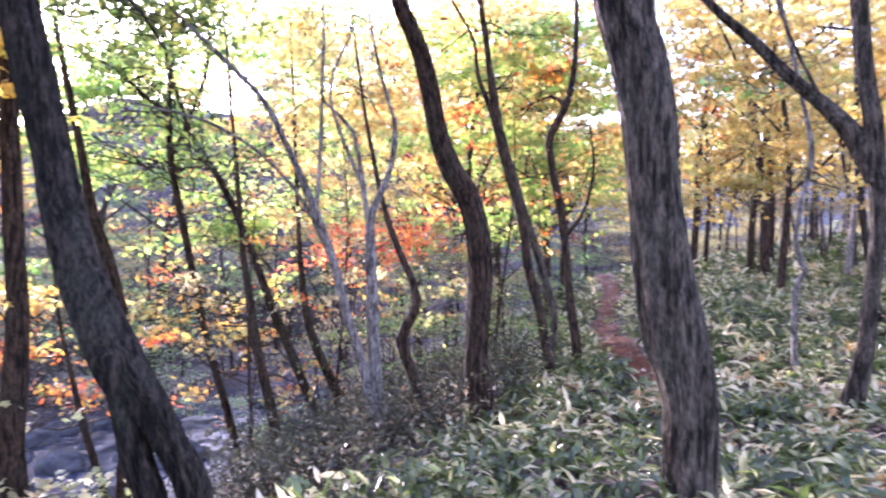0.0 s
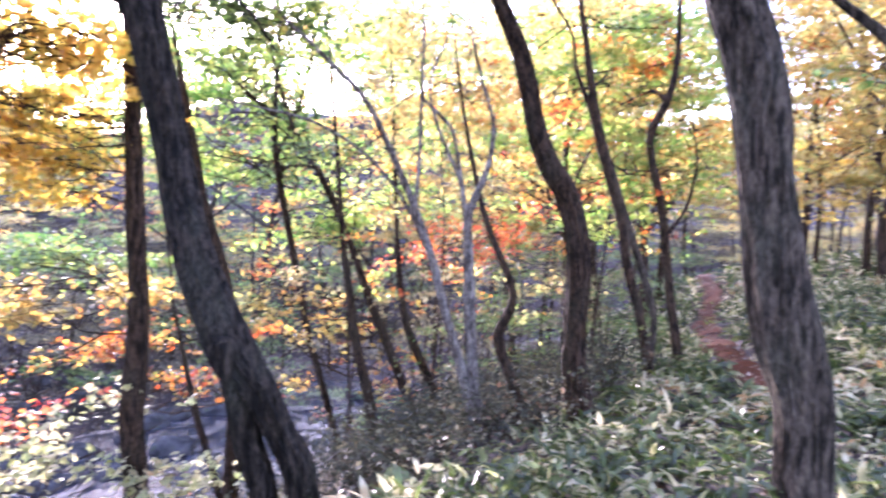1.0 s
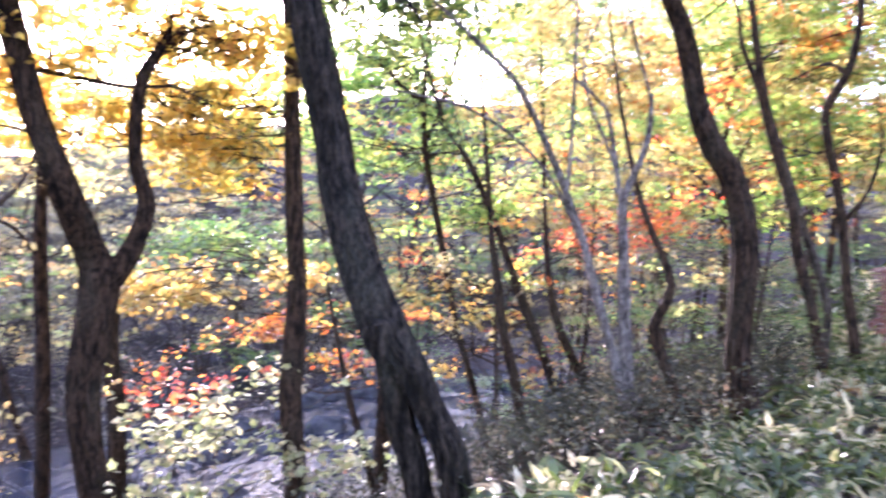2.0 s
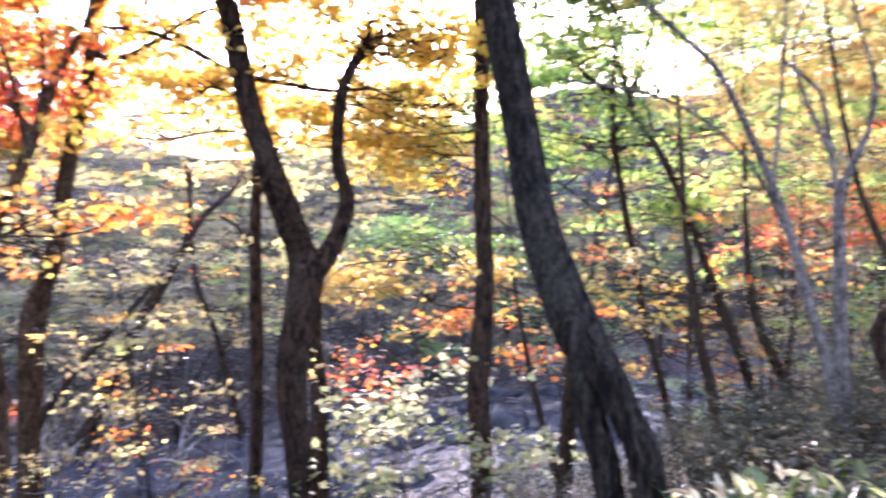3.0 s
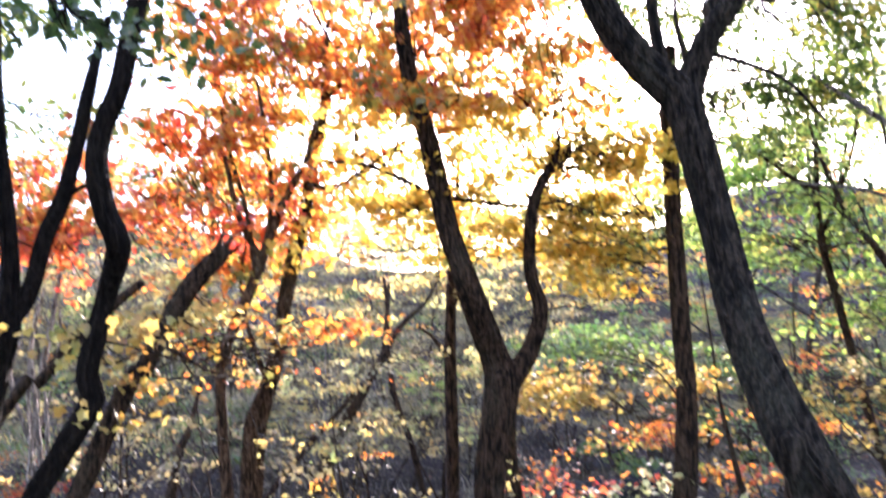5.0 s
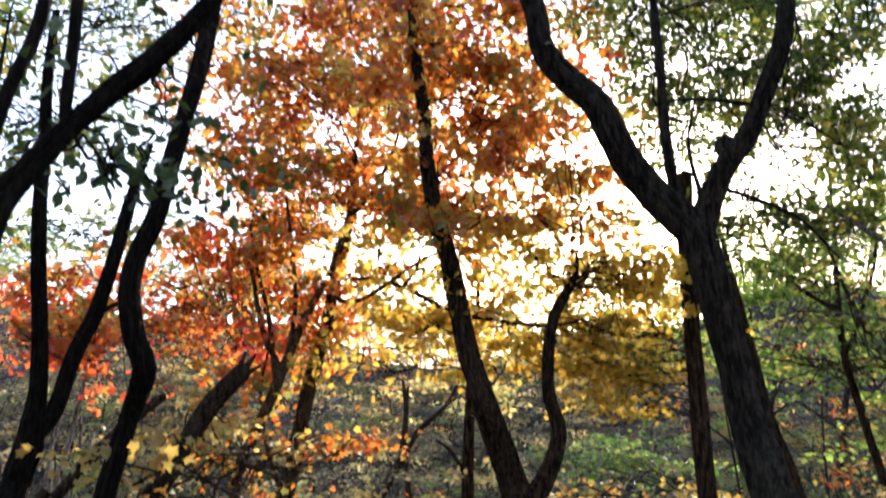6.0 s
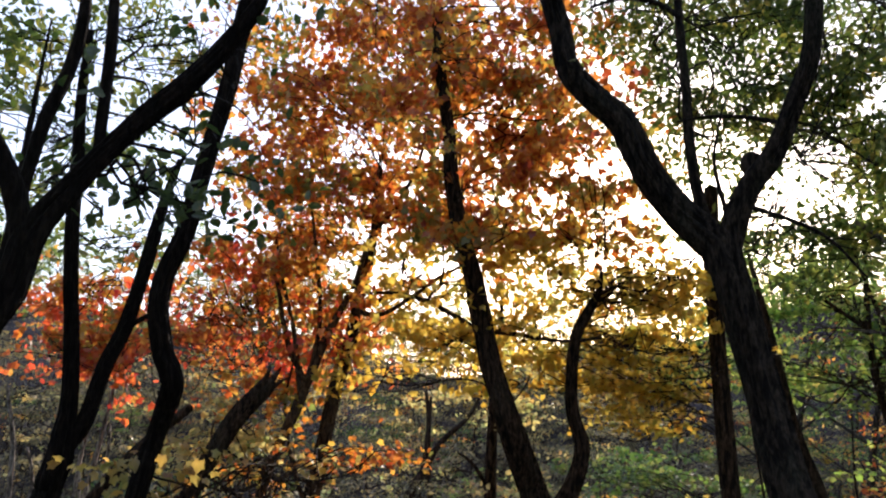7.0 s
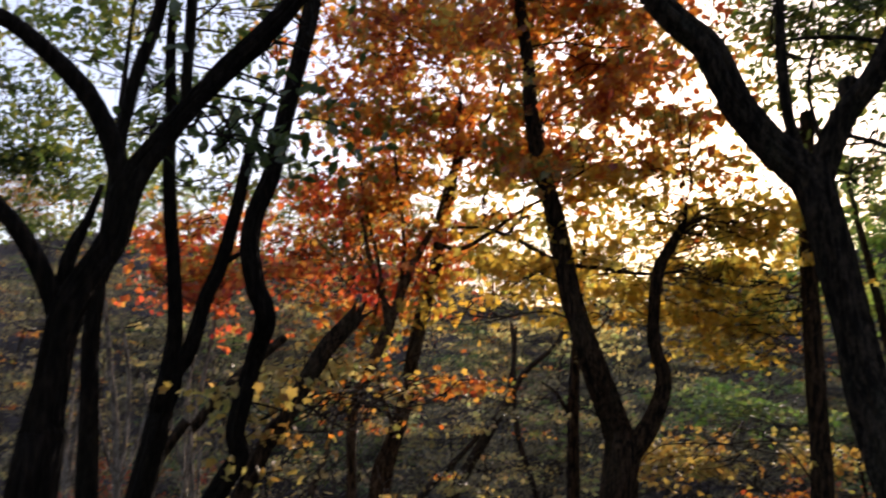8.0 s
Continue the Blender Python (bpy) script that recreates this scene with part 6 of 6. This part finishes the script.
grove(36, (-34, -10), (18, 40), [6, 7, 9, 9], lambda x, y: 28.5 < across(x, y) < 32 and -1.0 * y < x < -0.45 * y, 0.9, 1.4, 1.2)
grove(9, (-9, -3.5), (0.5, 5), [10, 11], lambda x, y: -4.6 < across(x, y) < -1.6 and x < -1.15 * y, 0.4, 0.7, 0.4)
grove(9, (-26, -9), (-16, 5), [0, 3, 2, 1, 4], lambda x, y: across(x, y) > 3.5, 0.5, 0.85)
grove(24, (-18, -6.5), (-7, 5), [10, 11, 11, 12], lambda x, y: across(x, y) > 3.3, 0.7, 1.1, 0.5)
grove(84, (-30, -5), (0, 22), [11, 11, 11, 11, 10, 6, 9], lambda x, y: 3 < across(x, y) < 19 and x < -0.75 * y, 0.7, 1.3, 0.5)
grove(44, (-52, 0), (0, 52), [0, 2, 3, 5], lambda x, y: 29 < across(x, y) < 32.5, 0.3, 0.42, 1.0)
grove(30, (-60, -20), (-14, 24), [0, 2, 3, 4, 5], lambda x, y: 27 < across(x, y) < 33 and x < -1.0 * y, 0.45, 0.75, 2.0)
grove(44, (-45, -10), (4, 34), [0, 2, 3, 4, 5], lambda x, y: 28 < across(x, y) < 32.5 and -2.4 * y < x < -0.95 * y, 0.36, 0.6, 0.8)
# never in view: added behind the camera to keep sky light off trunk fronts
grove(34, (-9, 10), (-13, -2.4), [1, 4, 4, 4, 0], lambda x, y: across(x, y) < -4, 1.0, 1.4, 1.4)
grove(10, (-3, 3), (13.5, 20), [14, 1, 1], lambda x, y: dist_path(x, y) > 1.1 and across(x, y) < -1.9, 0.8, 1.05, 1.2)
grove(48, (2.5, 20), (9, 32), [14, 15, 15], lambda x, y: dist_path(x, y) > 0.9 and x > 0.2 * y, 0.8, 1.15, 0.5)
grove(12, (-11, -2), (14.5, 22), [14, 14, 1, 4], lambda x, y: across(x, y) > 3.4 or y > 17, 0.75, 0.95, 2.5)
for x, y, turn in ((-6.3, 15.6, 130), (-7.6, 16.4, 250), (-8.6, 18.0, 190)):
    plant(x, y, 4, 0.92, turn)
for x, y, turn in ((-12.5, 1.2, 0), (-13.2, 3.0, 140), (-14.6, 1.8, 250), (-12.0, -0.6, 60)):
    plant(x, y, 13, 1.0, turn)


# ---- undergrowth ----
def make_sasa():
    """Broad-leaved bamboo grass on the shelf."""
    rng = np.random.default_rng(5)
    at, yaw, pitch = [], [], []
    for x0, x1, y0, y1, per in ((-2.6, 6.5, 1.0, 8.0, 470), (-2, 11, 8.0, 15.0, 240), (-2, 24, 15, 34, 50), (-1.5, 8, -7, 1.0, 170)):
        n = int((x1 - x0) * (y1 - y0) * per / 5)
        x, y = rng.uniform(x0, x1, n), rng.uniform(y0, y1, n)
        s = across(x, y)
        pd = np.array([dist_path(a, b) for a, b in zip(x, y)])
        ok = (x > shelf_edge(y) + rng.normal(0, 0.2, n)) & (s < -4) & (np.hypot(x, y) > 1.75) & (pd > 0.27)
        for a, b in zip(x[ok], y[ok]):
            top = rng.uniform(0.1, 0.32) if b < 4 else rng.uniform(0.04, 0.13 if b < 8 else 0.18)
            g = float(lift(a, b))
            t0 = rng.uniform(0, 6.28)
            for k in range(5):
                at.append((a + rng.normal(0, 0.05), b + rng.normal(0, 0.05), g + top * rng.uniform(0.6, 1.05)))
                yaw.append(t0 + k * 1.3 + rng.normal(0, 0.3))
                pitch.append(rng.normal(-0.05, 0.45))
    at, yaw, pitch = np.array(at), np.array(yaw), np.array(pitch)
    close = np.zeros(len(at), bool)                    # the nearest blades are objects of their own
    close[np.argsort(np.hypot(at[:, 0] - 0.6, at[:, 1] - 1.6))[:300]] = True
    far = ~close
    me = scatter_leaves("bamboo_grass", at[far], np.where(at[far, 1] > 15, 0.28, np.where(at[far, 1] > 8, 0.17, 0.14)), "blade", rng, 0.35, yaw[far], pitch[far])
    me.materials.append(SASA)
    grass = tagged(new("bamboo_grass", me), "low dwarf bamboo grass with broad green leaves, cream ones for dry edges and sunlit tops", "bamboo grass", kind="stuff")
    single_leaves(at[close], 0.145, "blade", SASA, grass, rng, 0.35, yaw[close], pitch[close])


def make_shrubs():
    """Low leafy brush on both banks."""
    rng = np.random.default_rng(6)
    at, stems = [], []
    for n, xr, yr, s0, s1 in ((1500, (-9, 3), (0.5, 15), -7.2, -1.7), (1500, (-26, 2), (-2, 26), 3.3, 16)):
        while n:
            x, y = rng.uniform(*xr), rng.uniform(*yr)
            s = float(across(x, y))
            if not s0 < s < s1 or math.hypot(x, y) < 3.0 or (s < 0 and -1.15 * y < x < -0.25 * y and rng.uniform() < 0.94) or dist_path(x, y) < 0.9:
                continue
            if s < 0 and x > shelf_edge(y) - 0.1:
                continue
            n -= 1
            g = float(lift(x, y))
            for k in range(int(rng.integers(2, 5))):
                tip = np.array((x, y, g)) + (rng.normal(0, 0.22), rng.normal(0, 0.22), rng.uniform(0.1, 0.45))
                stems.append(tube(np.array([[x, y, g - 0.02, 0.006], [*((np.array((x, y, g)) + tip) / 2 + rng.normal(0, 0.04, 3)), 0.004], [*tip, 0.002]]), 3))
                at.append(tip + rng.normal(0, 1, (26, 3)) * (0.17, 0.17, 0.07))
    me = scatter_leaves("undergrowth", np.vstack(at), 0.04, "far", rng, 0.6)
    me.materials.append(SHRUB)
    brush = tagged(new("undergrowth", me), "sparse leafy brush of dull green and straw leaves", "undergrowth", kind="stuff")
    v, f = join_tubes(stems)
    tagged(part("twigwork", mesh_from("twigwork", v, f), BARK["brown"], brush), kind="stuff")


def make_litter():
    """Fallen leaves lying on the ground."""
    rng = np.random.default_rng(7)
    x, y = np.concatenate([rng.uniform(-16, 6, 42000), rng.uniform(-14, 10, 9000)]), np.concatenate([rng.uniform(0.5, 22, 42000), rng.uniform(-10, 0.5, 9000)])
    s = across(x, y)
    ok = np.abs(s) > 1.7
    x, y = x[ok], y[ok]
    at = np.stack([x, y, lift(x, y) + 0.02], 1)
    me = scatter_leaves("fallen_leaves", at, 0.085, "oval", rng, 0.35)
    me.materials.append(LITTER)
    tagged(new("fallen_leaves", me), "brown fallen leaves scattered over the forest floor", "leaf litter", kind="stuff")


def make_dry_grass():
    """Straw-coloured blades and fallen sticks on both banks."""
    rng = np.random.default_rng(8)
    x, y = rng.uniform(-18, 1, 26000), rng.uniform(-1, 20, 26000)
    x, y = np.concatenate([x, rng.uniform(-9, -2, 9000)]), np.concatenate([y, rng.uniform(1.5, 9, 9000)])
    s = across(x, y)
    clump = np.sin(x * 1.3 + 2 * np.sin(y * 0.7)) + np.sin(y * 1.1 + x * 0.5)
    ok = (np.abs(s) > 1.05) & (s > -6.0) & (s < 10) & (clump > 0.1) & (np.hypot(x, y) > 4.5)
    x, y = x[ok], y[ok]
    me = scatter_leaves("dry_grass", np.stack([x, y, lift(x, y) - 0.02], 1), 0.42, "straw", rng, 0.35)
    me.materials.append(STRAW)
    tagged(new("dry_grass", me), "straw-coloured dry grass blades bent over the stream banks", "dry grass", kind="stuff")
    sticks = []
    while len(sticks) < 800:
        a, b = (rng.uniform(-16, 1), rng.uniform(0, 18)) if len(sticks) % 2 else (rng.uniform(-9, -2), rng.uniform(1, 9))
        sv = float(across(a, b))
        if abs(sv) < 1.2 or sv < -6.2 or sv > 9:
            continue
        t, n = rng.uniform(0, 6.28), rng.uniform(0.4, 1.3)
        g = [float(lift(a + k * n * math.cos(t) + 0.05 * math.sin(5 * k), b + k * n * math.sin(t))) for k in (0, 0.5, 1)]
        up = rng.uniform(0.0, 0.4)
        rows = [(a + k * n * math.cos(t) + 0.05 * math.sin(5 * k), b + k * n * math.sin(t), g[i] + 0.015 + up * k * (1.6 - 0.6 * k), rng.uniform(0.005, 0.011) * (1.1 - 0.7 * k)) for i, k in enumerate((0, 0.5, 1))]
        sticks.append(tube(smooth_line(rows, 0.15), 5))
    v, f = join_tubes(sticks)
    me = mesh_from("fallen_sticks", v, f)
    me.materials.append(BARK["bleached"])
    tagged(new("fallen_sticks", me), "pale fallen sticks and dead twigs on the banks", "fallen sticks", kind="stuff")


def make_boulder(x, y, r, seed):
    bm = bmesh.new()
    bmesh.ops.create_icosphere(bm, subdivisions=3, radius=r)
    for v in bm.verts:
        n = noise.noise(v.co * (1.6 / r) + Vector((seed, 0, 0))) + 0.4 * noise.noise(v.co * (4 / r) + Vector((0, seed, 0)))
        v.co *= 1 + 0.35 * n
        v.co.z *= 0.62
    me = bpy.data.meshes.new("boulder")
    bm.to_mesh(me)
    bm.free()
    me.polygons.foreach_set("use_smooth", [True] * len(me.polygons))
    me.materials.append(ROCK)
    ob = new("boulder", me)
    ob.location = (x, y, max(float(lift(x, y)), -2.2) + 0.1 * r)
    tagged(ob, "dark rounded boulder in the stream bed", "boulder", "stream boulders")


ROCK = rock_material()
make_sasa()
make_shrubs()
make_litter()
make_dry_grass()
rng_b = np.random.default_rng(9)
for k in range(90):
    by = rng_b.uniform(2, 15)
    side = rng_b.choice([-1, 1]) * rng_b.uniform(0.1, 2.3)
    make_boulder(float(stream_x(by)) - side - 0.7, by, float(rng_b.uniform(0.08, 0.22) if k % 4 else rng_b.uniform(0.25, 0.42)), k * 1.7)
for k, (bx, by, br) in enumerate([(-9.11, 10.54, 0.35), (-8.99, 11.16, 0.45), (-8.76, 11.88, 0.50), (-8.63, 12.70, 0.42), (-8.52, 13.64, 0.50), (-7.70, 9.91, 0.30), (-6.99, 10.42, 0.35), (-7.12, 7.01, 0.30), (-6.99, 6.47, 0.25), (-6.71, 12.78, 0.35), (-6.63, 11.33, 0.30), (-8.17, 8.58, 0.35), (-9.83, 13.80, 0.40), (-4.63, 9.78, 0.28)]):
    make_boulder(bx, by, br, 200 + k * 2.3)

def make_brushwood():
    """Bleached dead boughs lying in arcs on the far bank."""
    boughs = []
    for k, ((ax, ay), (bx, by), rise) in enumerate([((-9.13, 6.60), (-9.42, 7.85), 0.35), ((-8.85, 6.49), (-8.55, 7.39), 0.47), ((-10.90, 6.92), (-9.60, 7.60), 0.59), ((-9.47, 6.36), (-7.88, 6.74), 0.35), ((-8.46, 6.48), (-10.86, 8.82), 0.47), ((-9.87, 6.07), (-9.67, 7.11), 0.59)]):
        az, bz = float(lift(ax, ay)), float(lift(bx, by))
        rows = [(ax + (bx - ax) * u + 0.12 * math.sin(5 * u + k), ay + (by - ay) * u, az + (bz - az) * u + rise * math.sin(3.1 * u), 0.03 - 0.018 * u) for u in (0, 0.25, 0.5, 0.75, 1)]
        boughs.append(tube(smooth_line(rows, 0.1), 7))
        fork = rows[2]
        boughs.append(tube(smooth_line([fork[:3] + (0.016,), (fork[0] + 0.2, fork[1] + 0.1, fork[2] + 0.16, 0.011), (fork[0] + 0.42, fork[1] + 0.1, fork[2] + 0.2, 0.005)], 0.1), 5))
    v, f = join_tubes(boughs)
    me = mesh_from("brushwood", v, f, True)
    me.materials.append(BARK["bleached"])
    tagged(new("brushwood", me), "bleached dead boughs heaped beside the stream", "dead branches")


make_brushwood()
